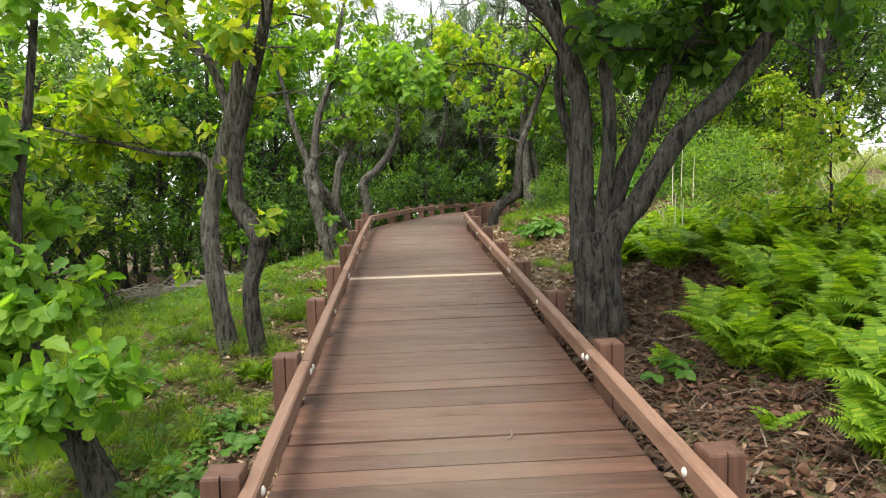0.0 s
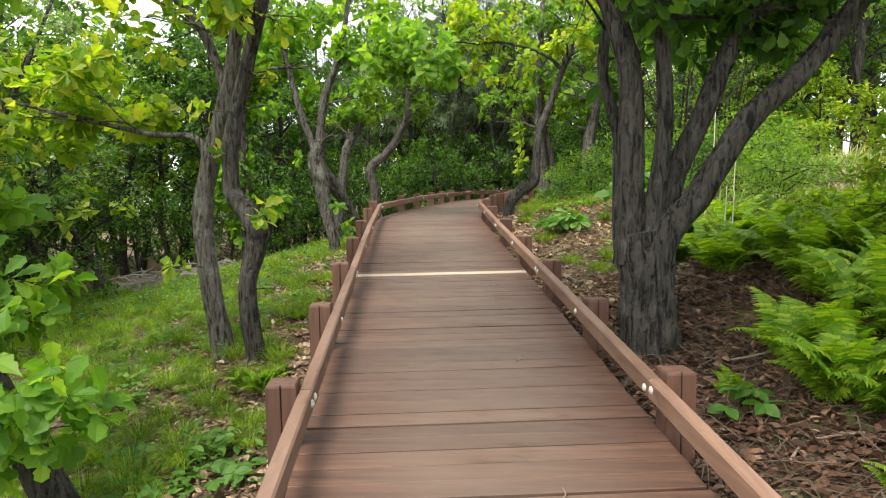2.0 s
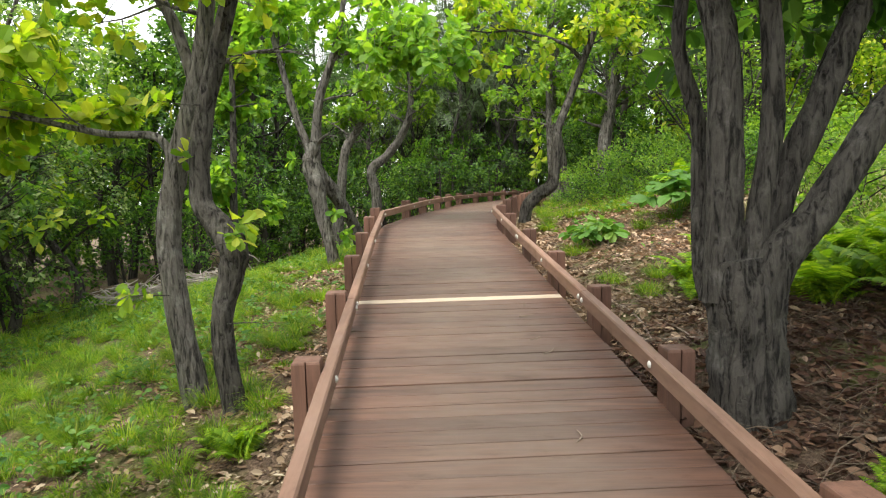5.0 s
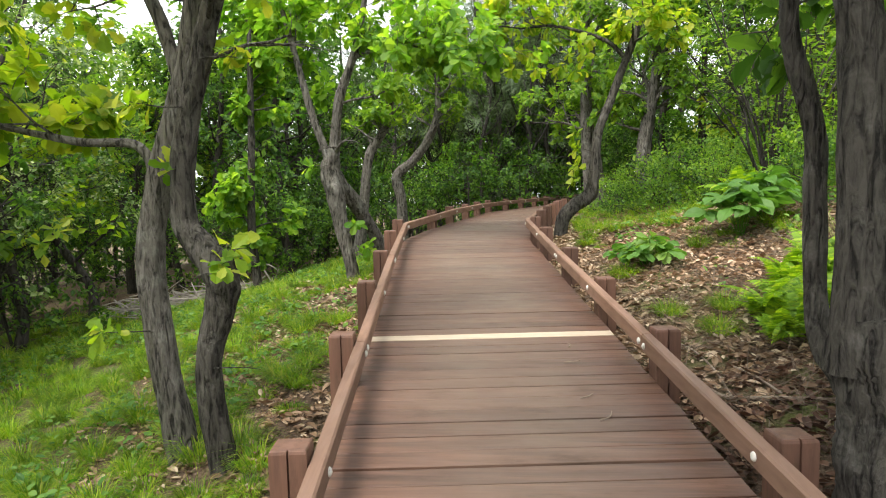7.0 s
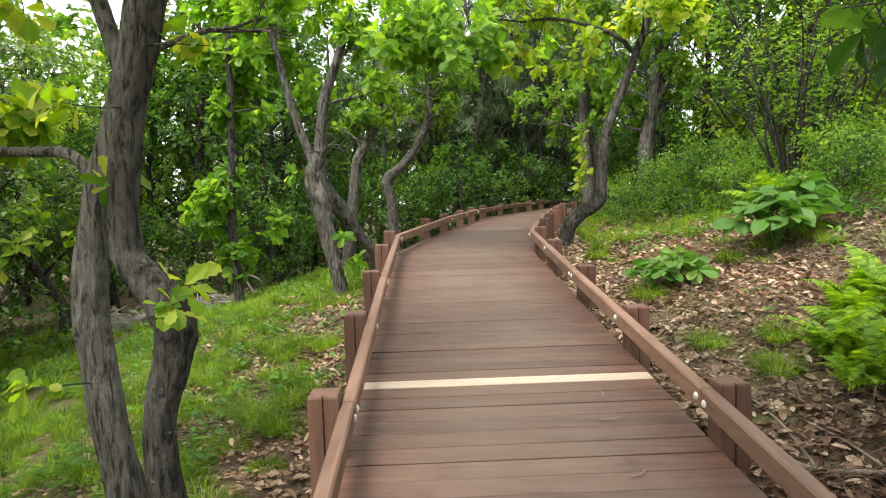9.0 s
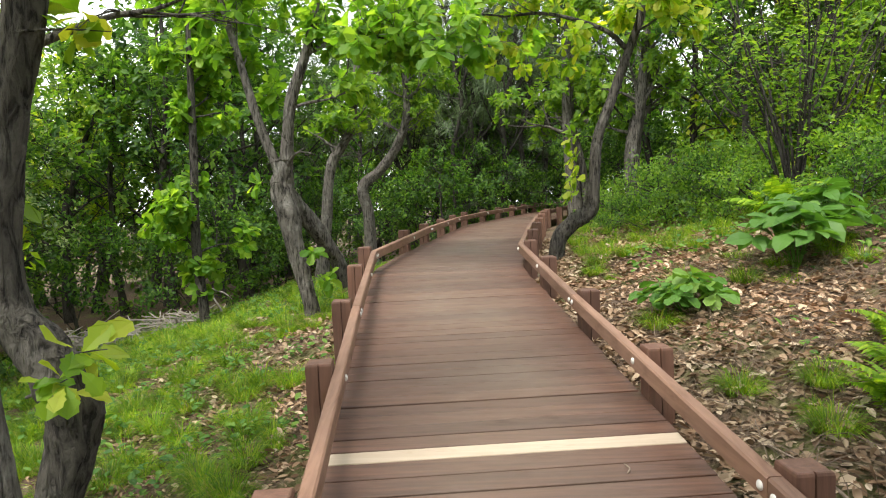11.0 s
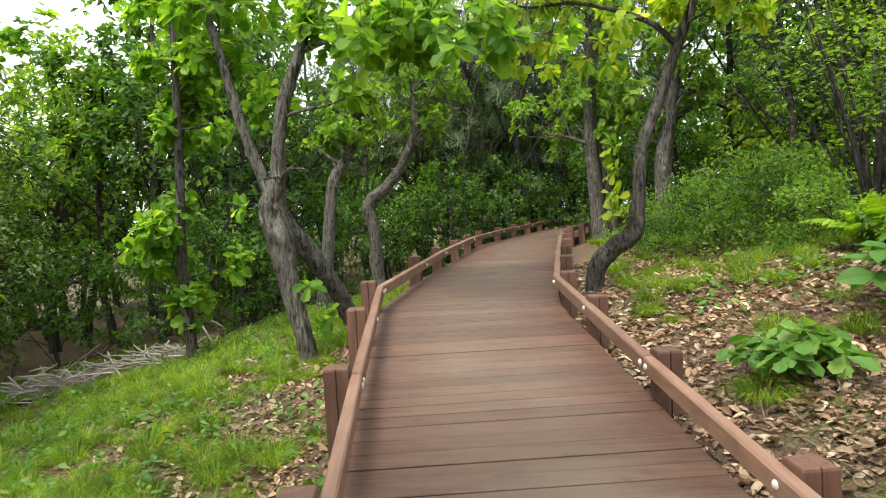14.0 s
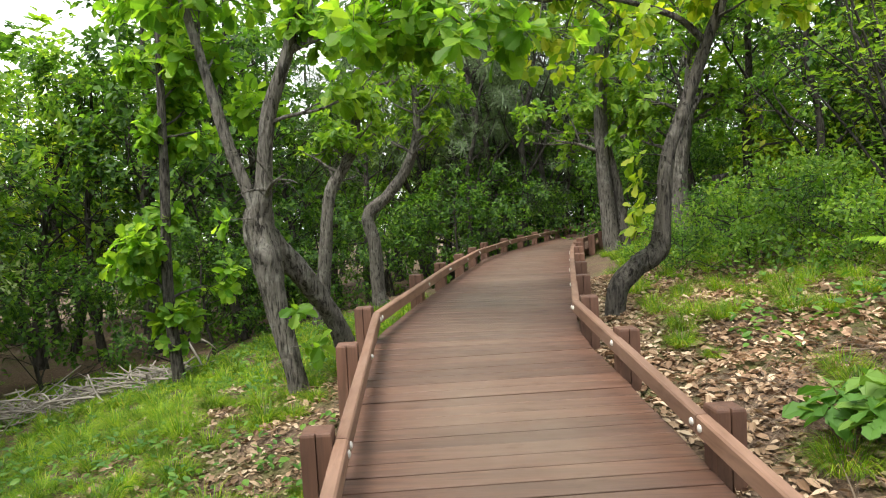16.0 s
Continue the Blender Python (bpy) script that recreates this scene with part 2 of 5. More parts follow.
def spline(points, per=6):
    """Catmull-Rom through rows of x, y, z, radius."""
    p = np.asarray(points, float)
    p = np.vstack([2 * p[0] - p[1], p, 2 * p[-1] - p[-2]])
    out = []
    for i in range(1, len(p) - 2):
        for s in np.linspace(0, 1, per, endpoint=False):
            a, b, c, d = p[i - 1:i + 3]
            out.append(0.5 * (2 * b + (c - a) * s + (2 * a - 5 * b + 4 * c - d) * s * s + (3 * b - a - 3 * c + d) * s ** 3))
    out.append(p[-2])
    out = np.array(out)
    out[:, 3] = np.maximum(out[:, 3], 0.002)
    return out


def tube(geo, rows, sides=8, rough=0.0, rng=None, cap=True):
    """A round limb along rows of x, y, z, radius; rough: lumps, as a share of the radius."""
    rows = np.asarray(rows, float)
    n = len(rows)
    tang = np.gradient(rows[:, :3], axis=0)
    tang /= np.linalg.norm(tang, axis=1)[:, None] + 1e-9
    ref = np.array([0.9, 0.35, 0.2])
    a = np.cross(tang, ref)
    a /= np.linalg.norm(a, axis=1)[:, None] + 1e-9
    b = np.cross(tang, a)
    th = np.linspace(0, 2 * np.pi, sides, endpoint=False)
    r = rows[:, 3][:, None] * np.ones(sides)
    if rough and rng is not None:
        ph = rng.uniform(0, 6.28, 6)
        k = np.arange(n)[:, None]
        grit = rng.standard_normal((n + 6, sides))
        ridges = 0.42 * (sum(grit[q:q + n] for q in range(6)) / 2.45 + 0.35 * grit[3:n + 3])
        r = r * (1 + rough * (0.5 * np.sin(3 * th + ph[0] + k * 0.12) + 0.45 * np.sin(5 * th + ph[1] - k * 0.2) + 0.35 * np.sin(2 * th + ph[2] + k * 0.45)
                              + ridges))
    v = rows[:, None, :3] + r[..., None] * (np.cos(th)[None, :, None] * a[:, None] + np.sin(th)[None, :, None] * b[:, None])
    i = np.arange(n - 1)[:, None] * sides
    j = np.arange(sides)[None]
    jn = (j + 1) % sides
    f = np.stack([i + j, i + jn, i + sides + jn, i + sides + j], -1).reshape(-1, 4)
    geo.add(v.reshape(-1, 3), f)
    if cap:
        base = geo.count - n * sides
        geo.f.append(np.array([list(base + (n - 1) * sides + np.arange(sides))]))


LEAF_LOW = (np.array([(0, 0, 0), (0.55, 0.3, 0.06), (1, 0, -0.08), (0.55, -0.3, 0.06)]), [np.array([(0, 2, 1), (0, 3, 2)])])
LEAF_OAK = (np.array([(0, 0, 0), (0.2, 0.07, 0.02), (0.36, 0.19, 0.05), (0.46, 0.17, 0.05), (0.6, 0.3, 0.06), (0.7, 0.25, 0.05), (0.86, 0.26, 0.0), (1, 0, -0.1), (0.5, 0, 0.0),
                      (0.2, -0.07, 0.02), (0.36, -0.19, 0.05), (0.46, -0.17, 0.05), (0.6, -0.3, 0.06), (0.7, -0.25, 0.05), (0.86, -0.26, 0.0)]),
            [np.array([(0, 8, 3, 2, 1), (8, 7, 6, 5, 4), (0, 9, 10, 11, 8), (8, 12, 13, 14, 7)]), np.array([(8, 4, 3), (8, 11, 12)])])
LEAF_BROAD = (np.array([(0, 0, 0), (0.15, 0.16, 0.04), (0.42, 0.31, 0.06), (0.75, 0.22, 0.02), (1, 0, -0.1), (0.75, -0.22, 0.02), (0.42, -0.31, 0.06), (0.15, -0.16, 0.04), (0.5, 0, 0)]),
              [np.array([(0, 8, 2, 1), (8, 4, 3, 2), (0, 7, 6, 8), (8, 6, 5, 4)])])
LEAF_DEAD = (np.array([(0, 0, 0), (0.35, 0.24, 0.14), (0.75, 0.22, 0.2), (1, 0, 0.1), (0.7, -0.24, 0.16), (0.3, -0.22, 0.1), (0.5, 0, 0.0)]),
             [np.array([(0, 6, 1), (1, 6, 2), (2, 6, 3), (3, 6, 4), (4, 6, 5), (5, 6, 0)])])


def leaves(geo, place, along, up, size, shape):
    """One blade at each place: along the given ways, facing up, with the given lengths."""
    along = along / (np.linalg.norm(along, axis=1)[:, None] + 1e-9)
    side = np.cross(up, along)
    side /= np.linalg.norm(side, axis=1)[:, None] + 1e-9
    nor = np.cross(along, side)
    t, faces = shape
    v = place[:, None] + size[:, None, None] * (t[None, :, 0:1] * along[:, None] + t[None, :, 1:2] * side[:, None] + t[None, :, 2:3] * nor[:, None])
    k, n = len(t), len(place)
    base = geo.count
    geo.v.append(v.reshape(-1, 3))
    geo.count += k * n
    for f in faces:
        geo.f.append((f[None] + (np.arange(n) * k)[:, None, None] + base).reshape(-1, f.shape[1]))


def tuft_leaves(geo, tips, ways, per, size, rng, shape, spread=0.06, droop=0.25):
    """Bunches of leaves round twig ends."""
    n = len(tips) * per
    at = np.repeat(tips, per, 0) + rng.normal(0, spread, (n, 3))
    th = rng.uniform(0, 2 * np.pi, n)
    al = np.stack([np.cos(th), np.sin(th), rng.normal(-droop, 0.35, n)], 1) + 0.45 * np.repeat(ways, per, 0)
    up = np.stack([rng.normal(0, 0.4, n), rng.normal(0, 0.4, n), np.ones(n)], 1)
    leaves(geo, at, al, up, size * rng.uniform(0.65, 1.25, n), shape)


def rosettes(geo, tips, ways, per, size, rng, shape, spread=0.02, droop=0.3):
    """Whorls of leaves spreading from each twig end and hanging a little."""
    n = len(tips) * per
    w = np.repeat(ways, per, 0)
    w = w / (np.linalg.norm(w, axis=1)[:, None] + 1e-9)
    a = np.cross(w, np.array([0.31, 0.9, 0.3]))
    a /= np.linalg.norm(a, axis=1)[:, None] + 1e-9
    b = np.cross(w, a)
    th = np.tile(np.arange(per) * 2 * np.pi / per, len(tips)) + np.repeat(rng.uniform(0, 6.28, len(tips)), per) + rng.normal(0, 0.35, n)
    al = np.cos(th)[:, None] * a + np.sin(th)[:, None] * b + w * rng.normal(0.45, 0.3, n)[:, None]
    al[:, 2] -= droop + rng.normal(0, 0.2, n)
    up = 0.55 * w + rng.normal(0, 0.22, (n, 3)) + np.array([0, 0, 0.75])
    at = np.repeat(tips, per, 0) + rng.normal(0, spread, (n, 3)) - w * (rng.uniform(0, 0.25, n) * size)[:, None]
    big = np.repeat(rng.uniform(0.75, 1.2, len(tips)), per)
    leaves(geo, at, al, up, size * big * rng.uniform(0.7, 1.15, n), shape)


def branch(geo, start, way, length, radius, level, tips, rng, lift=0.12, kids=(2, 4), sides=6, wild=0.28, fine=True):
    """A limb that bends, forks and ends in twigs; twig places go into tips."""
    n = 5
    p, w = np.array(start, float), np.array(way, float)
    w /= np.linalg.norm(w)
    rows = [(*p, radius)]
    for i in range(n):
        w = w + rng.normal(0, wild * 0.5, 3) + np.array([0, 0, lift])
        w /= np.linalg.norm(w)
        p = p + w * length / n
        rows.append((*p, radius * (1 - 0.75 * (i + 1) / n)))
        if i > (2 if level == 0 else 3):
            tips.append((*p, *w))
    if fine:
        tube(geo, spline(rows, 2), sides, cap=False)
    else:
        tube(geo, rows[::2] + rows[-1:], 3, cap=False)
    if level > 0:
        for _ in range(int(rng.integers(kids[0], kids[1] + 1))):
            s = rng.uniform(0.3, 0.95) * n
            i = int(s)
            q = np.array(rows[i][:3]) + (np.array(rows[min(i + 1, n)][:3]) - np.array(rows[i][:3])) * (s - i)
            side = rng.normal(0, 1, 3)
            side[2] = side[2] * 0.5 + 0.1
            side /= np.linalg.norm(side)
            w0 = np.array(rows[min(i + 1, n)][:3]) - np.array(rows[i][:3])
            w0 /= np.linalg.norm(w0)
            branch(geo, q, w0 * 0.55 + side * 0.85, length * rng.uniform(0.45, 0.75), max(0.004, radius * (1 - 0.75 * s / n) * 0.7), level - 1, tips, rng, lift, kids, max(4, sides - 1), wild, fine)


# ================= the lie of the land =================
DECK_HALF = 0.755


def deck_z(y):
    return np.interp(y, [-40, 9.6, 10.6, 11.6, 13, 17, 32, 300], [0.148 - 0.087 * 40, 0.983, 1.055, 1.095, 1.118, 1.155, 1.22, 1.5])


def centre_line():
    """Stations every 5 cm along the middle of the boardwalk: x, y and heading."""
    p = np.array([0.294 + 0.071 * 4.0, 0.021 - 0.9975 * 4.0])
    out, s, step = [], 0.0, 0.05
    while s < 38:
        h = np.interp(p[1], [10.05, 10.95, 16.9, 17.7], [-4.07, 9.2, 9.2, 20.0])
        d = np.array([math.sin(radians(h)), math.cos(radians(h))])
        out.append((p[0], p[1], radians(h)))
        p, s = p + d * step, s + step
    return np.array(out)


LINE = centre_line()


def station(s):
    i = np.clip(s / 0.05, 0, len(LINE) - 1.001)
    k = int(i)
    return LINE[k] + (LINE[k + 1] - LINE[k]) * (i - k)


def beside(s, v):
    """The place on the deck at station s, v to the right of its middle."""
    x, y, h = station(s)
    px, py = x + v * math.cos(h), y - v * math.sin(h)
    return np.array([px, py, float(deck_z(y))])


def lattice(x, y, seed):
    i, j = np.floor(x).astype(int), np.floor(y).astype(int)
    fx, fy = x - i, y - j
    fx, fy = fx * fx * (3 - 2 * fx), fy * fy * (3 - 2 * fy)

    def h(a, b):
        q = np.sin(a * 127.1 + b * 311.7 + seed * 17.3) * 43758.5453
        return q - np.floor(q)
    return (h(i, j) * (1 - fx) + h(i + 1, j) * fx) * (1 - fy) + (h(i, j + 1) * (1 - fx) + h(i + 1, j + 1) * fx) * fy - 0.5


LEFT_D = [0, 0.3, 0.6, 1.0, 1.7, 2.2, 3.0, 4.2, 5.3, 7, 12, 25, 60, 400]
LEFT_Z = [-0.42, -0.52, -0.6, -0.69, -0.8, -0.92, -1.06, -1.4, -1.58, -1.72, -2.2, -3.2, -5, -12]
RIGHT_D = [0, 0.5, 1.0, 1.5, 2.5, 4, 7, 12, 25, 60, 400]
RIGHT_Z = [-0.13, -0.04, 0.12, 0.28, 0.58, 0.95, 1.45, 2.1, 2.6, 3, 3]


def offset(x, y):
    """How far to the right of the boardwalk's middle a place lies, and the y of the nearest station."""
    x, y = np.atleast_1d(x).astype(float), np.atleast_1d(y).astype(float)
    sub = LINE[::8]
    near = np.zeros(len(x), int)
    for k in range(0, len(x), 20000):
        d = (x[k:k + 20000, None] - sub[None, :, 0]) ** 2 + (y[k:k + 20000, None] - sub[None, :, 1]) ** 2
        near[k:k + 20000] = d.argmin(1)
    s = sub[near]
    return (x - s[:, 0]) * np.cos(s[:, 2]) - (y - s[:, 1]) * np.sin(s[:, 2]), np.where((near == 0) | (near == len(sub) - 1), y, s[:, 1])


def land(x, y):
    x, y = np.atleast_1d(x).astype(float), np.atleast_1d(y).astype(float)
    v, sy = offset(x, y)
    dl, dr = -v - DECK_HALF, v - DECK_HALF
    damp = np.interp(sy, [5, 9, 12, 18], [1.0, 0.75, 0.5, 0.3])
    zr = np.interp(dr, RIGHT_D, RIGHT_Z)
    zr = np.where(zr > 0, zr * damp, zr)
    zl = np.interp(dl, LEFT_D, LEFT_Z)
    mid = -0.42 + (v + DECK_HALF) / (2 * DECK_HALF) * (0.42 - 0.13)
    z = np.where(v < -DECK_HALF, zl, np.where(v > DECK_HALF, zr, mid))
    rough = np.clip((np.abs(v) - 0.7) / 0.8, 0, 1)
    bump = 0.16 * lattice(x * 0.6, y * 0.6, 1) + 0.08 * lattice(x * 1.7, y * 1.7, 2) + 0.04 * lattice(x * 5, y * 5, 3)
    return np.clip(deck_z(sy), -2.5, 1.6) + z + bump * (0.25 + 0.75 * rough)


def steps(lo, hi, fine_lo, fine_hi, fine):
    a = np.arange(fine_lo, fine_hi, fine)
    left, q, d = [], fine_lo, fine
    while q > lo:
        d *= 1.28
        q -= d
        left.append(q)
    right, q, d = [], a[-1], fine
    while q < hi:
        d *= 1.28
        q += d
        right.append(q)
    return np.concatenate([left[::-1], a, right])


def build_ground():
    xs, ys = steps(-320, 320, -8, 6, 0.1), steps(-320, 320, -1, 18, 0.1)
    gx, gy = np.meshgrid(xs, ys)
    z = land(gx.ravel(), gy.ravel())
    n, m = len(xs), len(ys)
    i = (np.arange(m - 1)[:, None] * n + np.arange(n - 1)[None]).ravel()
    g = Geo().add(np.stack([gx.ravel(), gy.ravel(), z], 1), np.stack([i, i + 1, i + n + 1, i + n], 1))
    ob = new("ground", g.mesh("ground", M_GROUND, True))
    tagged(ob, "sloping forest floor of brown soil, moss and leaf litter", "ground", kind="structure")


build_ground()


# ================= boardwalk =================
def box(geo, corners_low, corners_high, inset=0.0):
    """A slab between two quads; the upper one drawn in by a small worn edge."""
    lo, hi = np.array(corners_low), np.array(corners_high)
    rim = hi.copy()
    rim[:, 2] -= inset
    # drawn in along both edges
    e1, e2 = hi[1] - hi[0], hi[3] - hi[0]
    e1, e2 = e1 / np.linalg.norm(e1) * inset, e2 / np.linalg.norm(e2) * inset
    top = hi + np.array([e1 + e2, -e1 + e2, -e1 - e2, e1 - e2])
    v = np.vstack([lo, rim, top])
    f = [(3, 2, 1, 0), (8, 9, 10, 11)]
    for k in range(4):
        j = (k + 1) % 4
        f += [(k, j, 4 + j, 4 + k), (4 + k, 4 + j, 8 + j, 8 + k)]
    geo.add(v, f)


def s_at_u(u):
    return u + 4.0


def build_posts_and_rails(side):
    """A low guard rail: squat grooved posts outside the deck edge, a rail bolted to their inner faces."""
    left = side < 0
    us = [-2.72, -1.5, -0.28, 0.935, 2.155, 3.37, 4.588, 5.806, 7.02, 8.24, 9.48]
    ss = [s_at_u(u) for u in us]
    if left:
        ss += [14.42, 16.2, 17.45, 18.85, 20.1, 21.35]
    else:
        ss += [14.54, 15.75, 16.95, 18.15, 19.35, 20.5]
    nxt = ss[-1] + 1.25
    while nxt < 36:
        ss.append(nxt)
        nxt += 1.25
    root = thing("guard_rail", beside(s_at_u(3.4), side * 0.8), "low brown-stained timber guard rail along the boardwalk edge", "guard rail", "guard rails of the boardwalk")
    rng = np.random.default_rng(5 if left else 6)
    w, foot = 0.122, 0.75 if left else 0.42
    for k, s in enumerate(ss):
        p = beside(s + w / 2, side * (DECK_HALF + 0.002 + w / 2))
        h = station(s)[2]
        a, b = w / 2, 0.0035
        prof = [(-a, -a), (-b, -a), (-b * 0.4, -a + 0.012), (b * 0.4, -a + 0.012), (b, -a), (a, -a), (a, a), (-a, a)]
        g = Geo()
        top = (0.264 if left else 0.254) + rng.normal(0, 0.003)
        lean = rng.normal(0, 0.006, 2)
        rings = [(-foot, 1.0), (top - 0.012, 1.0), (top - 0.003, 0.95), (top, 0.88)]
        vs = []
        for z, sc in rings:
            for q in prof:
                x, y = q[0] * sc + lean[0] * z, q[1] * sc + lean[1] * z
                vs.append((x * math.cos(h) + y * math.sin(h), -x * math.sin(h) + y * math.cos(h), z))
        n = len(prof)
        f4 = [(r * n + i, r * n + (i + 1) % n, (r + 1) * n + (i + 1) % n, (r + 1) * n + i) for r in range(3) for i in range(n)]
        g.add(vs, f4)
        g.f.append(np.array([[3 * n + i for i in range(n)]]))
        ob = part("post", g, M_POST, root)
        ob.location = Vector(p) - root.location
    # rails: lengths that run over two bays, butted at a post
    joints = [0, 1, 3, 5, 7, 9, 11, 13, 15, 17, 19, 21, 23, 25, 27]
    joints = [j for j in joints if j < len(ss)] + ([len(ss) - 1] if (len(ss) - 1) % 2 == 0 else [])
    rw, rh, rt = 0.055, 0.086, 0.222
    for a, b in zip(joints[:-1], joints[1:]):
        s_a, s_b = ss[a] + 0.063, ss[b] + 0.057
        cut = [s_a, s_b]
        g = Geo()
        rows = []
        for s in cut:
            h = station(s)[2]
            o = np.array([math.cos(h), -math.sin(h), 0.0])
            q = beside(s, side * (DECK_HALF - 0.001))
            rows.append((q, o * -side))
        # straight from joint to joint, square ends with worn arrises
        prof = [(0, rt - rh), (rw - 0.006, rt - rh), (rw, rt - rh + 0.006), (rw, rt - 0.008), (rw - 0.008, rt), (0.006, rt), (0, rt - 0.006)]
        vs = [q + o * x + np.array([0, 0, z]) for q, o in rows for x, z in prof]
        n = len(prof)
        g.add(np.array(vs) - np.array(root.location), [(i, (i + 1) % n, n + (i + 1) % n, n + i) for i in range(n)])
        g.f.append(np.array([list(range(n))[::-1], [n + i for i in range(n)]]))
        rail = part("rail", g, M_RAIL, root)
        ends = [(a, 0.1), (b, 0.02)] + [(k, 0.06) for k in range(a + 1, b)]
        for k, d in ends:
            s = min(max(ss[k] + d, 0.1), 37)
            t = (s - s_a) / (s_b - s_a)
            q = rows[0][0] * (1 - t) + rows[1][0] * t
            o = rows[0][1]
            c = q + o * (rw - 0.001) + np.array([0, 0, rt - rh * 0.52 + rng.normal(0, 0.006)])
            gb = Geo()
            sides, prof_b = 10, [(0.0, 0.017), (0.005, 0.017), (0.009, 0.012), (0.012, 0.005)]
            along = np.array([o[1], -o[0], 0])
            vb = [c + o * d0 + r * (math.cos(th) * along + math.sin(th) * np.array([0, 0, 1])) for d0, r in prof_b for th in np.linspace(0, 2 * np.pi, sides, endpoint=False)]
            fb = [(r * sides + i, r * sides + (i + 1) % sides, (r + 1) * sides + (i + 1) % sides, (r + 1) * sides + i) for r in range(3) for i in range(sides)]
            gb.add(np.array(vb) - np.array(root.location), fb)
            gb.f.append(np.array([[3 * sides + i for i in range(sides)]]))
            part("bolt", gb, M_BOLT, rail, "white bolt cap", True)


build_posts_and_rails(-1)
build_posts_and_rails(1)


# ================= trees =================
def nearer(stems, eye, f):
    """Stems drawn towards a place by the share f."""
    return [[(*(np.array(eye) + (np.array(r[:3]) - np.array(eye)) * f), r[3] * f * 0.88) for r in rows] for rows in stems]


def oak(name, base, stems, label, bark, leaf, size, per, twigs, seed, shape=LEAF_OAK, level=2, group="", spread=0.02, first=0.45, reach=1.0, lift=0.05, sprigs=(), low=-9.0):
    """A tree from hand-set stems (rows of x, y, z, radius), with grown limbs, twigs and leaves.
    twigs: limbs grown from the upper part of each stem."""
    rng = np.random.default_rng(seed)
    root = thing(name, base, label, "tree", group)
    off = np.array(base)
    tips = []
    wood = Geo()
    for i, rows in enumerate(stems):
        rows = np.array(rows, float)
        rows[:, :3] -= off
        sp = spline(rows, 8)
        g = Geo()
        tube(g, spline(rows, 16), 34 if rows[0, 3] > 0.05 else 12, 0.075, rng)
        part("trunk" if i == 0 else "limb", g, bark, root, smooth=True)
        n = len(sp)
        count = twigs[i] if isinstance(twigs, (list, tuple)) else twigs
        for k in range(count):
            j = int(rng.uniform(first, 0.99) * (n - 2))
            t = sp[j + 1, :3] - sp[j, :3]
            t /= np.linalg.norm(t)
            sd = rng.normal(0, 1, 3)
            sd[2] = abs(sd[2]) * 0.25
            branch(wood, sp[j, :3], t * 0.35 + sd, rng.uniform(0.5, 1.0) * reach, max(0.008, sp[j, 3] * 0.35), level, tips, rng, lift)
        if count:
            branch(wood, sp[-1, :3], sp[-1, :3] - sp[-3, :3], 1.0 * reach, sp[-1, 3], level, tips, rng, lift)
    grown = len(tips)
    for x, y, z, dx, dy in sprigs:
        branch(wood, np.array((x, y, z)) - off, (dx, dy, 0.15), 0.3, 0.006, 0, tips, rng, 0.0, wild=0.15)
    tips = np.array(tips)
    # kept clear over the walk, as if pruned
    w = tips[:, :3] + off
    over = (w[:, 0] > -1.52) & (w[:, 0] < 0.95) & (w[:, 1] < 7.2) & (w[:, 2] < 3.3)
    grown -= int(over[:grown].sum())
    tips = tips[~over]
    w = tips[:, :3] + off
    tips = tips[(w[:, 2] > low) | (np.arange(len(tips)) >= grown)]
    g = Geo()
    rosettes(g, tips[:, :3], tips[:, 3:], per, size, rng, shape, spread)
    tagged(part("twigwork", wood, bark, root, smooth=True), kind="stuff")
    tagged(part("crown", g, leaf, root), kind="stuff")
    return root


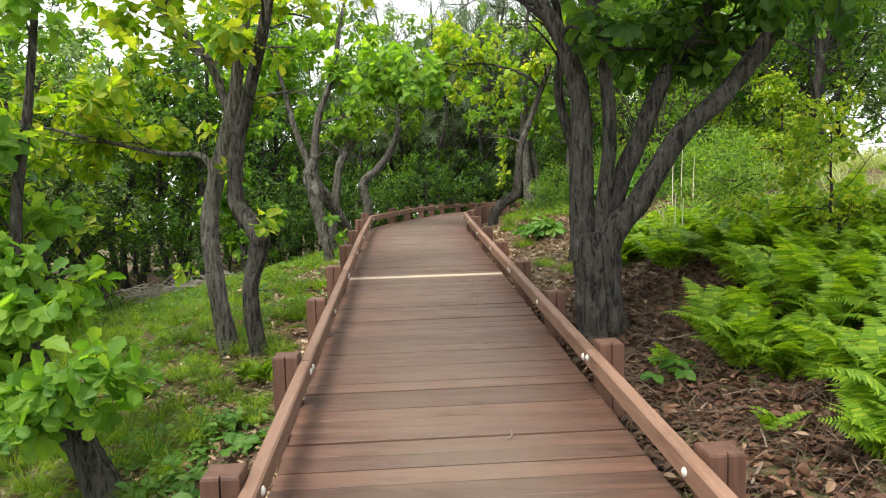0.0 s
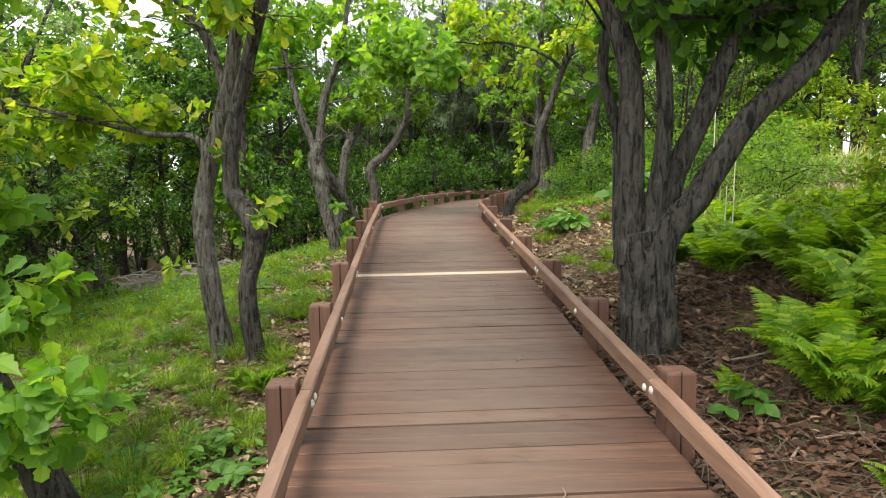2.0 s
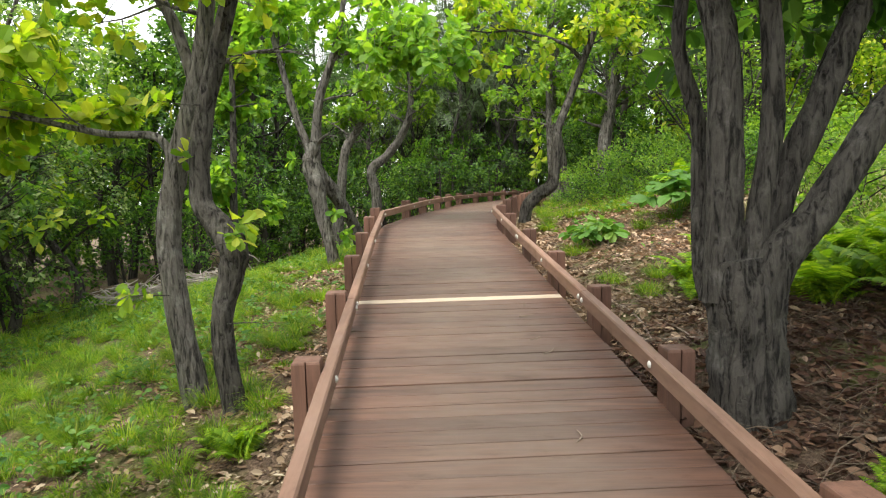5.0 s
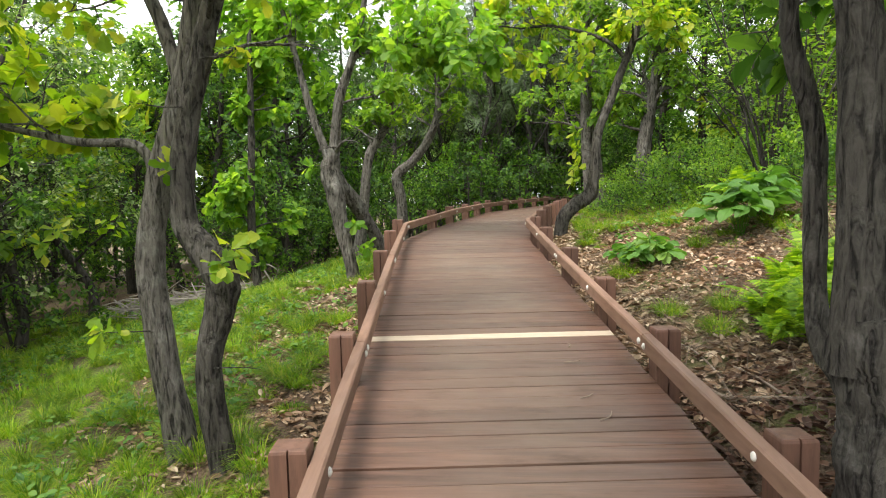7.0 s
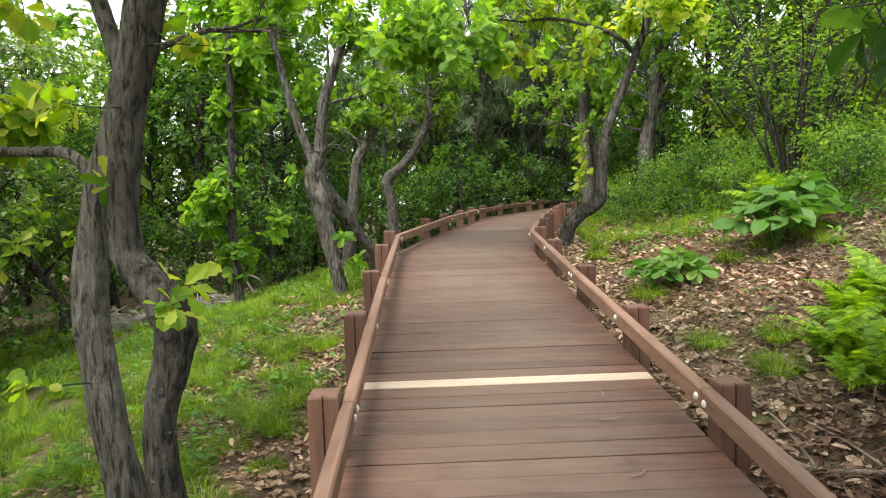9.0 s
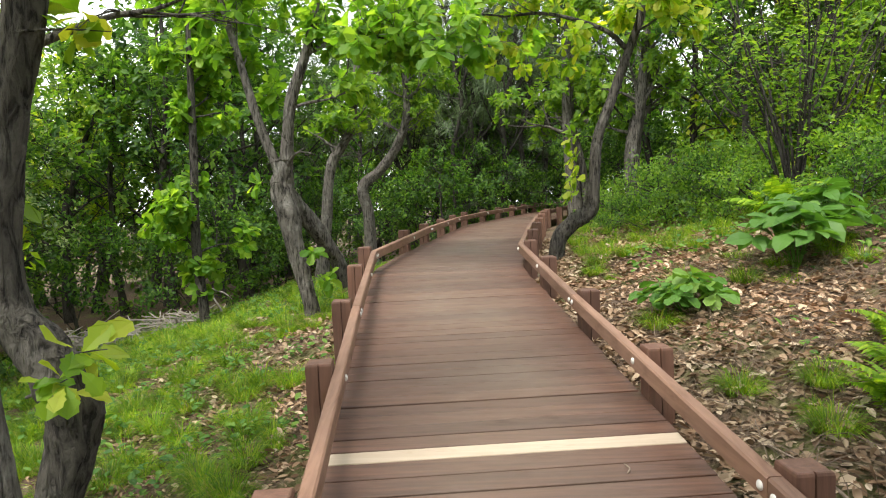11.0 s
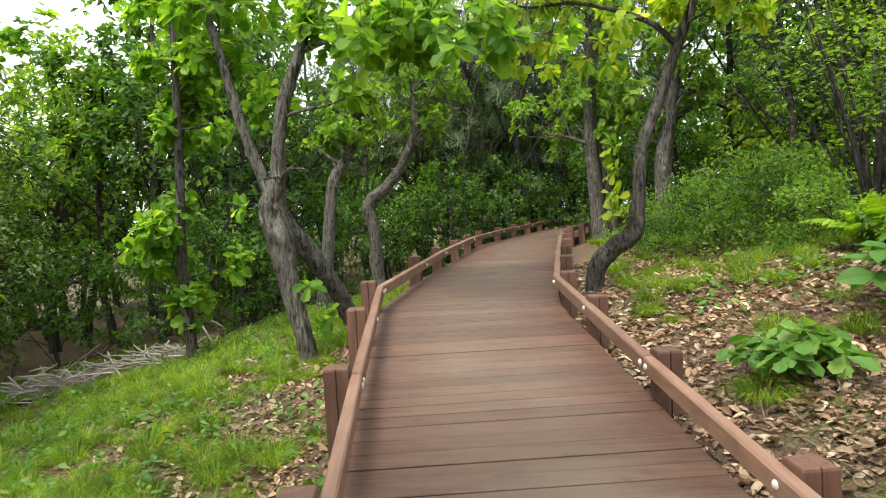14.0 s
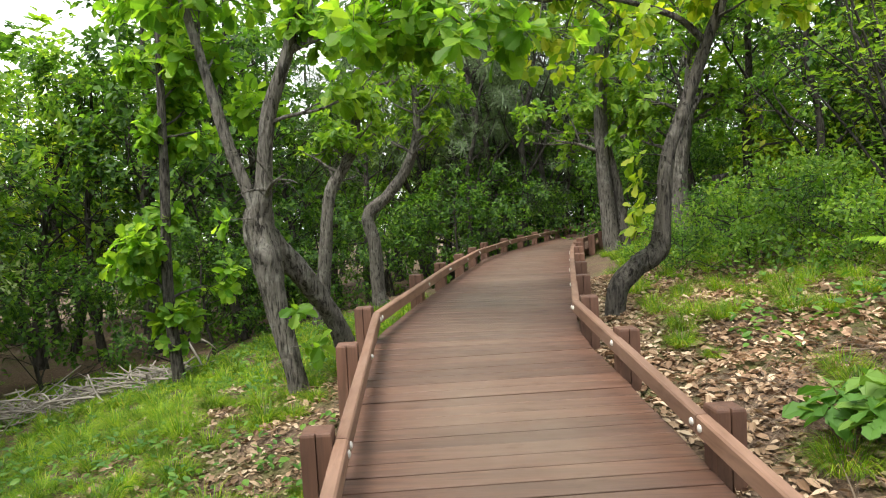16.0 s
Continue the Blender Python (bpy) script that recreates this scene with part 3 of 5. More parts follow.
# the many-stemmed tree beside the boardwalk
oak("oak_tree", (1.11, 4.68, 0.35), nearer([
    [(1.16, 4.88, 0.25, 0.27), (1.15, 4.88, 0.45, 0.215), (1.13, 4.88, 0.75, 0.185), (1.11, 4.88, 1.0, 0.19), (1.08, 4.88, 1.2, 0.15)],
    [(1.03, 4.9, 1.0, 0.13), (1.02, 4.9, 1.3, 0.095), (1.03, 4.92, 1.71, 0.088), (1.02, 4.95, 2.19, 0.08), (0.92, 5.0, 2.55, 0.07), (0.72, 5.1, 3.0, 0.06), (0.45, 5.2, 3.8, 0.045)],
    [(1.08, 5.05, 0.9, 0.07), (1.03, 5.2, 1.1, 0.05), (1.033, 5.247, 1.58, 0.046), (1.022, 5.247, 1.83, 0.044), (0.924, 5.247, 2.217, 0.04), (0.945, 5.25, 2.68, 0.034), (0.8, 5.2, 3.4, 0.024)],
    [(1.12, 4.85, 1.1, 0.08), (1.17, 4.85, 1.49, 0.06), (1.21, 4.85, 1.85, 0.055), (1.19, 4.85, 2.26, 0.05), (1.11, 4.85, 2.75, 0.045), (1.0, 4.8, 3.6, 0.03)],
    [(1.16, 4.92, 1.05, 0.1), (1.28, 4.92, 1.5, 0.078), (1.46, 4.92, 1.9, 0.072), (1.63, 4.95, 2.29, 0.066), (1.86, 5.0, 2.58, 0.058), (2.1, 5.1, 3.1, 0.045), (2.3, 5.2, 3.8, 0.03)],
    [(1.12, 4.82, 0.95, 0.13), (1.22, 4.8, 1.2, 0.1), (1.4, 4.78, 1.42, 0.088), (1.68, 4.78, 1.86, 0.08), (1.98, 4.8, 2.12, 0.074), (2.27, 4.8, 2.47, 0.066), (2.6, 4.8, 2.95, 0.05), (2.95, 4.8, 3.6, 0.035)],
    # last three: unseen overhead limbs, added so their leaves shade the near deck
    [(0.45, 5.2, 3.8, 0.045), (0.0, 4.7, 4.25, 0.04), (-0.45, 4.0, 4.5, 0.032), (-0.8, 3.2, 4.7, 0.022)],
    [(1.0, 4.8, 3.6, 0.035), (0.85, 4.0, 4.2, 0.032), (0.6, 3.0, 4.55, 0.026), (0.4, 2.0, 4.8, 0.018)],
    [(2.6, 4.8, 2.95, 0.045), (2.4, 4.0, 3.9, 0.036), (2.1, 3.0, 4.4, 0.028), (1.8, 2.0, 4.7, 0.02)],
], (0.072, 0.08, 1.439), 0.958), "large dark many-stemmed oak with rough bark beside the boardwalk", M_BARK_DARK, M_LEAF_DEEP, 0.15, 7, [0, 8, 6, 7, 8, 10, 14, 14, 12], 11, reach=0.95, first=0.66, lift=0.0)

# twin trunks down the slope
oak("oak_tree", (-2.05, 6.38, -0.05), [
    [(-2.02, 6.38, -0.15, 0.128), (-2.06, 6.37, 0.05, 0.100), (-2.14, 6.35, 0.63, 0.084), (-2.19, 6.35, 1.27, 0.080), (-2.08, 6.35, 1.79, 0.076), (-1.92, 6.35, 2.36, 0.060), (-1.82, 6.35, 2.88, 0.052), (-1.72, 6.35, 3.5, 0.044), (-1.7, 6.4, 4.6, 0.028)],
    [(-1.95, 6.35, 2.3, 0.040), (-2.05, 6.35, 2.66, 0.040), (-2.21, 6.35, 2.94, 0.040), (-2.56, 6.35, 3.35, 0.036), (-3.1, 6.4, 4.1, 0.024)],
    [(-2.1, 6.35, 1.7, 0.040), (-2.21, 6.33, 1.93, 0.028), (-2.51, 6.3, 1.96, 0.024), (-2.8, 6.25, 2.02, 0.020), (-3.3, 6.1, 2.15, 0.013)],
], "grey oak with furrowed bark leaning on the grassy slope", M_BARK_GREY, M_LEAF_YELLOW, 0.145, 7, [4, 5, 8], 12, reach=0.9, first=0.6, lift=0.0, sprigs=[(-2.15, 6.28, 0.85, -0.6, -0.8), (-2.1, 6.28, 1.75, 0.7, -0.7)])
oak("oak_tree", (-1.7, 6.08, 0.0), [
    [(-1.62, 6.1, -0.1, 0.13), (-1.69, 6.08, 0.1, 0.088), (-1.74, 6.05, 0.68, 0.07), (-1.66, 6.05, 1.02, 0.08), (-1.64, 6.05, 1.18, 0.092), (-1.73, 6.05, 1.34, 0.082), (-1.83, 6.05, 1.52, 0.066), (-1.81, 6.05, 1.92, 0.062), (-1.67, 6.05, 2.45, 0.055), (-1.46, 6.05, 3.23, 0.045), (-1.3, 6.1, 4.4, 0.03)],
], "slender dark oak with a knotted trunk on the slope", M_BARK_DARK, M_LEAF_YELLOW, 0.145, 7, [4], 13, reach=0.8, first=0.78, lift=0.0, sprigs=[(-1.7, 6.0, 0.7, 1, -0.3), (-1.76, 6.0, 1.32, 1, -0.2), (-1.76, 6.0, 1.2, 0.9, -0.6), (-1.75, 6.0, 2.1, -1, -0.4), (-1.7, 6.0, 2.35, 1, 0)])

# leaning grey tree by the bend
oak("oak_tree", (-1.98, 11.3, 0.3), [
    [(-1.92, 11.35, 0.2, 0.111), (-1.98, 11.3, 0.58, 0.085), (-2.11, 11.3, 1.22, 0.095), (-2.17, 11.3, 1.64, 0.125), (-2.24, 11.35, 1.95, 0.135), (-2.16, 11.3, 2.25, 0.072), (-2.07, 11.3, 2.87, 0.060), (-1.82, 11.3, 3.56, 0.047), (-1.6, 11.3, 4.6, 0.030)],
    [(-1.7, 12.1, 0.75, 0.102), (-1.78, 11.95, 1.07, 0.085), (-1.97, 11.7, 1.46, 0.1), (-2.12, 11.5, 1.72, 0.105), (-2.2, 11.35, 1.95, 0.076)],
    [(-2.22, 11.35, 1.95, 0.068), (-2.28, 11.3, 2.2, 0.055), (-2.46, 11.3, 2.73, 0.047), (-2.67, 11.3, 3.6, 0.038), (-2.9, 11.3, 4.5, 0.025)],
    [(-1.85, 11.3, 3.4, 0.034), (-1.4, 11.2, 3.5, 0.025), (-0.95, 11.1, 3.4, 0.017)],
], "grey leaning oak with joined trunks beside the bend", M_BARK_GREY, M_LEAF_FRESH, 0.17, 7, [6, 0, 6, 6], 14, reach=1.0, first=0.6, lift=-0.02, low=2.6, sprigs=[(-2.05, 11.22, 1.2, 0.8, -0.6), (-2.0, 11.22, 0.9, 0.9, -0.4), (-2.2, 11.2, 2.0, -0.9, -0.4)])

# dark crooked tree by the inner corner
oak("oak_tree", (0.79, 11.5, 0.9), [
    [(0.74, 11.45, 0.8, 0.106), (0.79, 11.5, 1.0, 0.088), (0.83, 11.5, 1.24, 0.088), (1.0, 11.5, 1.42, 0.088), (1.19, 11.5, 1.55, 0.088), (1.24, 11.5, 1.85, 0.066), (1.29, 11.5, 2.32, 0.058), (1.46, 11.5, 2.77, 0.053), (1.65, 11.5, 3.27, 0.048), (1.83, 11.5, 3.75, 0.040), (2.0, 11.5, 4.6, 0.026)],
    [(1.65, 11.5, 3.3, 0.031), (1.37, 11.5, 3.54, 0.026), (0.77, 11.5, 3.73, 0.019), (0.3, 11.5, 3.72, 0.012)],
], "dark crooked oak with an elbowed trunk at the inner corner", M_BARK_DARK, M_LEAF_YELLOW, 0.145, 7, [4, 6], 15, reach=0.9, first=0.8, lift=0.0, sprigs=[(1.22, 11.44, 1.85, -0.9, -0.4), (1.24, 11.44, 2.1, -0.8, -0.4), (1.26, 11.44, 2.35, -0.9, -0.2), (1.22, 11.44, 1.7, -1, -0.3)])

# S-shaped trunk and others past the bend
oak("oak_tree", (-2.11, 18, 0.5), [
    [(-2.05, 18, 0.3, 0.17), (-2.11, 18, 0.61, 0.13), (-2.13, 18, 1.48, 0.115), (-2.21, 18, 2.02, 0.11), (-1.81, 18, 2.37, 0.1), (-1.41, 18, 2.94, 0.09), (-1.22, 18, 3.67, 0.07), (-1.3, 18, 5.0, 0.04)],
], "grey tree with an S-shaped trunk in the wood", M_BARK_GREY, M_LEAF, 0.16, 7, [14], 16, LEAF_LOW, first=0.7, reach=1.2, low=3.3)
oak("oak_tree", (-2.65, 16, 0.3), [
    [(-2.8, 16, 0.2, 0.13), (-2.65, 16, 1.39, 0.1), (-2.5, 16, 2.38, 0.09), (-2.11, 16, 3.08, 0.075), (-1.9, 16, 4.5, 0.045)],
], "grey slanting tree in the wood", M_BARK_GREY, M_LEAF, 0.16, 7, [12], 17, LEAF_LOW, first=0.6, reach=1.2, low=3.0)
oak("tree", (2.23, 18, 1.2), [
    [(2.25, 18, 1.1, 0.17), (2.2, 18, 1.6, 0.14), (2.12, 18, 2.77, 0.12), (2.1, 18, 4.13, 0.09), (2.2, 18, 6, 0.05)],
    [(2.5, 18.1, 1.1, 0.12), (2.4, 18.1, 2.2, 0.08), (2.2, 18.1, 3.4, 0.06), (2.3, 18.1, 4.8, 0.04)],
], "grey-brown tree with two trunks at the far rail", M_BARK_GREY, M_LEAF, 0.16, 7, [14, 8], 18, LEAF_LOW, first=0.5, reach=1.2)
oak("tree", (3.2, 17, 1.2), [
    [(3.2, 17, 1.1, 0.2), (3.18, 17, 1.6, 0.15), (3.16, 17, 2.46, 0.14), (3.43, 17, 4.07, 0.1), (3.6, 17, 6.0, 0.05)],
], "tall grey-brown tree among undergrowth", M_BARK_GREY, M_LEAF, 0.16, 7, [16], 19, LEAF_LOW, first=0.55, reach=1.2)
# thin big-leaved tree in the hollow
oak("oak_tree", (-4.3, 14.2, -0.1), [
    [(-4.28, 14.2, -0.2, 0.1), (-4.29, 14.2, 0.1, 0.08), (-4.35, 14.2, 1.18, 0.07), (-4.29, 14.2, 2.39, 0.06), (-4.25, 14.2, 3.58, 0.05), (-4.22, 14.2, 5.0, 0.03)],
], "thin dark oak with big pale-green leaves in the hollow", M_BARK_DARK, M_LEAF_FRESH, 0.2, 7, [16], 20, LEAF_OAK, first=0.25, reach=0.65, lift=-0.02)
# leaning tree near the walk's start
oak("oak_tree", (-2.05, 3.97, -0.25), [
    [(-2.02, 3.97, -0.35, 0.12), (-2.08, 3.97, -0.15, 0.1), (-2.26, 3.97, 0.27, 0.085), (-2.47, 3.97, 0.65, 0.08), (-2.62, 3.97, 0.92, 0.075), (-2.95, 4.0, 1.6, 0.06), (-3.1, 4.1, 2.4, 0.05), (-2.95, 4.2, 3.1, 0.035)],
    [(-2.4, 3.97, 0.5, 0.05), (-2.56, 4.1, 0.95, 0.04), (-2.6, 4.2, 1.5, 0.034), (-2.55, 4.3, 2.1, 0.028), (-2.48, 4.35, 2.8, 0.02)],
    [(-2.26, 3.97, 0.27, 0.02), (-2.15, 3.85, 0.4, 0.014), (-2.05, 3.75, 0.45, 0.008)],
], "leaning oak with big bright leaves down the slope", M_BARK_DARK, M_LEAF_FRESH, 0.145, 6, [7, 7, 1], 21, first=0.24, reach=0.44, lift=0.0)

# ---- kinds of trees for the wood ----
def wood_tree(name, seed, height, label, bark, leaf, leaf_size, per, limbs, crown_from, reach, shape=LEAF_LOW, bend=0.35, radius=0.09, lift=0.1, category="tree", depth=2):
    rng = np.random.default_rng(seed)
    root = thing(name, (0, 0, 0), label, category, "trees of the wood")
    p, w = np.array([0, 0, -0.3]), np.array([0, 0, 1.0])
    rows = [(*p, radius * 1.4)]
    for i in range(7):
        w = w + np.append(rng.normal(0, bend * 0.45, 2), 0.25)
        w /= np.linalg.norm(w)
        p = p + w * (height * 0.85 + 0.3) / 7
        rows.append((*p, radius * (1 - 0.75 * (i + 1) / 7)))
    sp = spline(rows, 4)
    g = Geo()
    tube(g, sp, 9, 0.05, rng)
    part("trunk", g, bark, root, smooth=True)
    wood, tips = Geo(), []
    for k in range(limbs):
        f = crown_from + (0.98 - crown_from) * (k + rng.uniform(0, 1)) / limbs
        j = int(f * (len(sp) - 2))
        th = k * 2.4 + rng.uniform(-0.5, 0.5)
        branch(wood, sp[j, :3], (math.cos(th), math.sin(th), rng.uniform(0.1, 0.7)), reach * rng.uniform(0.6, 1.1) * (1.15 - 0.6 * f), max(0.01, sp[j, 3] * 0.5), depth, tips, rng, lift, (3, 4), 5, 0.35, False)
    tips = np.array(tips)
    tagged(part("twigwork", wood, bark, root, smooth=True), kind="stuff")
    c = Geo()
    rosettes(c, tips[:, :3], tips[:, 3:], per, leaf_size, rng, shape, 0.05)
    tagged(part("crown", c, leaf, root), kind="stuff")
    return root


def hide_master(ob):
    for o in list(ob.children_recursive) + [ob]:
        bpy.data.objects.remove(o)


KINDS = [
    wood_tree("tree", 31, 5.5, "scrubby oak with bright green leaves in the wood", M_BARK_FAR, M_LEAF, 0.15, 7, 12, 0.28, 2.1),
    wood_tree("tree", 32, 6.5, "tall thin oak with deep green leaves in the wood", M_BARK_FAR, M_LEAF_DEEP, 0.14, 8, 12, 0.25, 2.0),
    wood_tree("tree", 33, 5.0, "crooked young oak with yellow-green leaves", M_BARK_FAR, M_LEAF_YELLOW, 0.15, 7, 12, 0.25, 2.0, bend=0.6),
    wood_tree("tree", 34, 6.0, "sparse grey-green tree with thin twisted limbs", M_BARK_FAR, M_LEAF_GREY, 0.09, 7, 12, 0.2, 2.0, bend=0.6),
    wood_tree("bush", 35, 2.2, "dense deep green understorey bush", M_BARK_FAR, M_LEAF_DEEP, 0.09, 10, 12, 0.02, 1.5, radius=0.035, lift=0.0, category="bush"),
    wood_tree("bush", 36, 1.8, "bright green understorey bush", M_BARK_FAR, M_LEAF_YELLOW, 0.1, 9, 10, 0.02, 1.3, radius=0.03, lift=0.0, category="bush"),
    wood_tree("bush", 38, 2.4, "loose fresh green bush in the hollow", M_BARK_FAR, M_LEAF_DEEP, 0.1, 8, 10, 0.1, 1.5, radius=0.03, lift=0.02, category="bush"),
    wood_tree("low_shrub", 39, 0.75, "low fresh green shrub among grass on the bank", M_BARK_FAR, M_LEAF, 0.055, 7, 12, 0.05, 0.7, radius=0.012, lift=0.02, category="shrub"),
    wood_tree("low_shrub", 40, 0.6, "low dark green shrub with small leaves on the bank", M_BARK_FAR, M_LEAF_DEEP, 0.05, 7, 11, 0.05, 0.6, radius=0.012, lift=0.0, category="shrub"),
]
FAR_KINDS = [
    wood_tree("tree", 41, 6.0, "distant oak with bright green leaves", M_BARK_FAR, M_LEAF, 0.26, 9, 14, 0.15, 2.4, depth=1),
    wood_tree("tree", 42, 6.5, "distant tree with deep green leaves", M_BARK_FAR, M_LEAF_DEEP, 0.26, 9, 14, 0.15, 2.4, depth=1),
    wood_tree("tree", 43, 6.0, "distant grey-green tree on the slope", M_BARK_FAR, M_LEAF_GREY, 0.24, 9, 14, 0.15, 2.4, depth=1),
]
NEEDLES = (np.array([(0, 0, 0), (0.5, 0.035, 0), (1, 0, 0), (0.5, -0.035, 0)]), [np.array([(0, 1, 2, 3)])])
PINE = wood_tree("pine_tree", 37, 8.0, "grey-green pine with soft needle tufts", M_BARK_FAR, M_NEEDLE, 0.26, 46, 18, 0.25, 2.4, NEEDLES, depth=1)


def plant_kind(master, x, y, turn, scale, sink=0.0):
    z = float(land(x, y)[0])
    return copy_thing(master, pose(x, y, z - sink, 0, 0, turn) @ Matrix.Scale(scale, 4))


rng = np.random.default_rng(77)
PLACED = []


def clear_of(x, y, gap):
    v, _ = offset(x, y)
    if abs(v[0]) < 1.9:
        return False
    if any((x - a) ** 2 + (y - b) ** 2 < gap * gap for a, b in PLACED):
        return False
    PLACED.append((x, y))
    return True


# the wood in the hollow
count = 0
while count < 46:
    x, y = rng.uniform(-19, -5.0), rng.uniform(1, 34)
    if x > -7.0 and y < 19 or not clear_of(x, y, 1.7):
        continue
    k = int(rng.choice([0, 1, 1, 2, 3] if x < -9.5 else [0, 1, 1, 1, 3], 1)[0])
    plant_kind(KINDS[k], x, y, rng.uniform(0, 360), rng.uniform(0.95, 1.4))
    count += 1
# beyond the bend
count = 0
while count < 44:
    x, y = rng.uniform(-11, 16), rng.uniform(17, 42)
    if not clear_of(x, y, 1.8) or (-4.2 < x < 3.5 and y < 20.5):
        continue
    k = int(rng.choice([0, 1, 1, 1, 1, 3], 1)[0])
    plant_kind(KINDS[k], x, y, rng.uniform(0, 360), rng.uniform(0.95, 1.35))
    count += 1
# the far wood all round
for k in range(120):
    a, r = rng.uniform(-2.2, 2.2), rng.uniform(30, 62)
    if a < -0.8 and k % 2:
        continue
    plant_kind(FAR_KINDS[int(rng.choice([0, 1, 1, 2]))], r * math.sin(a), 6 + r * math.cos(a), rng.uniform(0, 360), rng.uniform(1.2, 1.9))
# up the bank
for x, y, k, s in [(5.2, 13.5, 0, 0.9), (6.5, 11.5, 1, 0.9), (4.6, 15.2, 1, 0.8), (8.5, 9.5, 3, 0.9), (9.5, 13, 3, 1.0), (8, 15, 0, 1.0), (11, 11, 3, 0.9), (13, 8, 0, 1.0), (12, 15, 1, 1.0), (6.5, 16, 2, 0.9), (15, 12, 3, 1.0), (16, 5, 1, 1.0), (12, 2, 0, 1.0), (7.2, 13.2, 1, 1.1), (5.8, 15.6, 1, 1.15), (7.6, 17.4, 0, 1.2), (9.4, 16, 1, 1.2), (6.4, 18.6, 1, 1.2), (10.6, 13.6, 0, 1.1), (4.6, 17.6, 0, 1.1)]:
    plant_kind(KINDS[k], x, y, rng.uniform(0, 360), s)
    PLACED.append((x, y))
for x, y, k, s in [(-7.2, 11.8, 3, 1.0), (-7.6, 14.5, 3, 1.1), (-6.6, 18.5, 1, 1.3), (-8.8, 12.8, 2, 1.3), (-6.4, 9.0, 1, 0.9), (-7.4, 8.4, 2, 1.2)]:
    plant_kind(KINDS[k], x, y, rng.uniform(0, 360), s)
for x, y, k, s in [(-10, 16, 0, 1.3), (-11, 12.5, 2, 1.3), (-9.2, 19, 0, 1.3), (-8.6, 10.6, 3, 1.2)]:
    plant_kind(KINDS[k], x, y, rng.uniform(0, 360), s)
for x, y, k, s in [(-14, 20, 0, 1.4), (-16, 15, 0, 1.4), (-12, 24, 1, 1.5), (-18, 22, 2, 1.6), (-15, 27, 0, 1.6), (-13.5, 11, 0, 1.2), (-19, 12, 1, 1.5), (-17, 9, 1, 1.4), (-20, 17, 1, 1.6), (-14, 31, 1, 1.7), (-9, 30, 1, 1.7), (-6, 33, 1, 1.8), (-10.5, 26, 1, 1.5), (-3, 32, 1, 1.7), (-22, 25, 1, 1.8), (0, 35, 1, 1.8)]:
    plant_kind(FAR_KINDS[k], x, y, rng.uniform(0, 360), s)
for x, y, k, s in [(-9.4, 14.2, 3, 1.35), (-7.6, 20.5, 1, 1.3)]:
    plant_kind(KINDS[k], x, y, rng.uniform(0, 360), s)
# behind the walker
for x, y, k in [(-5, -4, 0), (-3.5, -7, 1), (4, -5, 0), (6, -2, 2), (1.5, -9, 1), (-8, -2, 1), (-2, -12, 0), (8, -8, 1), (-10, -8, 1), (-7, 0.0, 0)]:
    plant_kind(KINDS[k], x, y, rng.uniform(0, 360), 1.0)
# pines far ahead
for x, y, s in [(-1.5, 25, 1.0), (0.8, 27, 1.1), (-4.5, 27, 1.1), (3.5, 28, 1.0), (9, 18.5, 0.8), (11.5, 20, 0.9), (-0.2, 23.2, 1.0), (2.0, 25.2, 1.1), (-3.0, 23.5, 1.1), (5.2, 26, 1.2), (-6.5, 24, 1.2), (0.2, 30, 1.3), (6.2, 37, 1.4), (8.6, 37, 1.3), (4.0, 38, 1.4), (2.6, 33, 1.3), (-0.8, 27.6, 1.3), (1.3, 23.6, 1.25), (0.2, 25.6, 1.35), (2.9, 26.6, 1.4), (-1.8, 28.5, 1.45), (4.4, 30, 1.5), (1.4, 30.5, 1.55), (7, 28, 1.5)]:
    plant_kind(PINE, x, y, rng.uniform(0, 360), s)
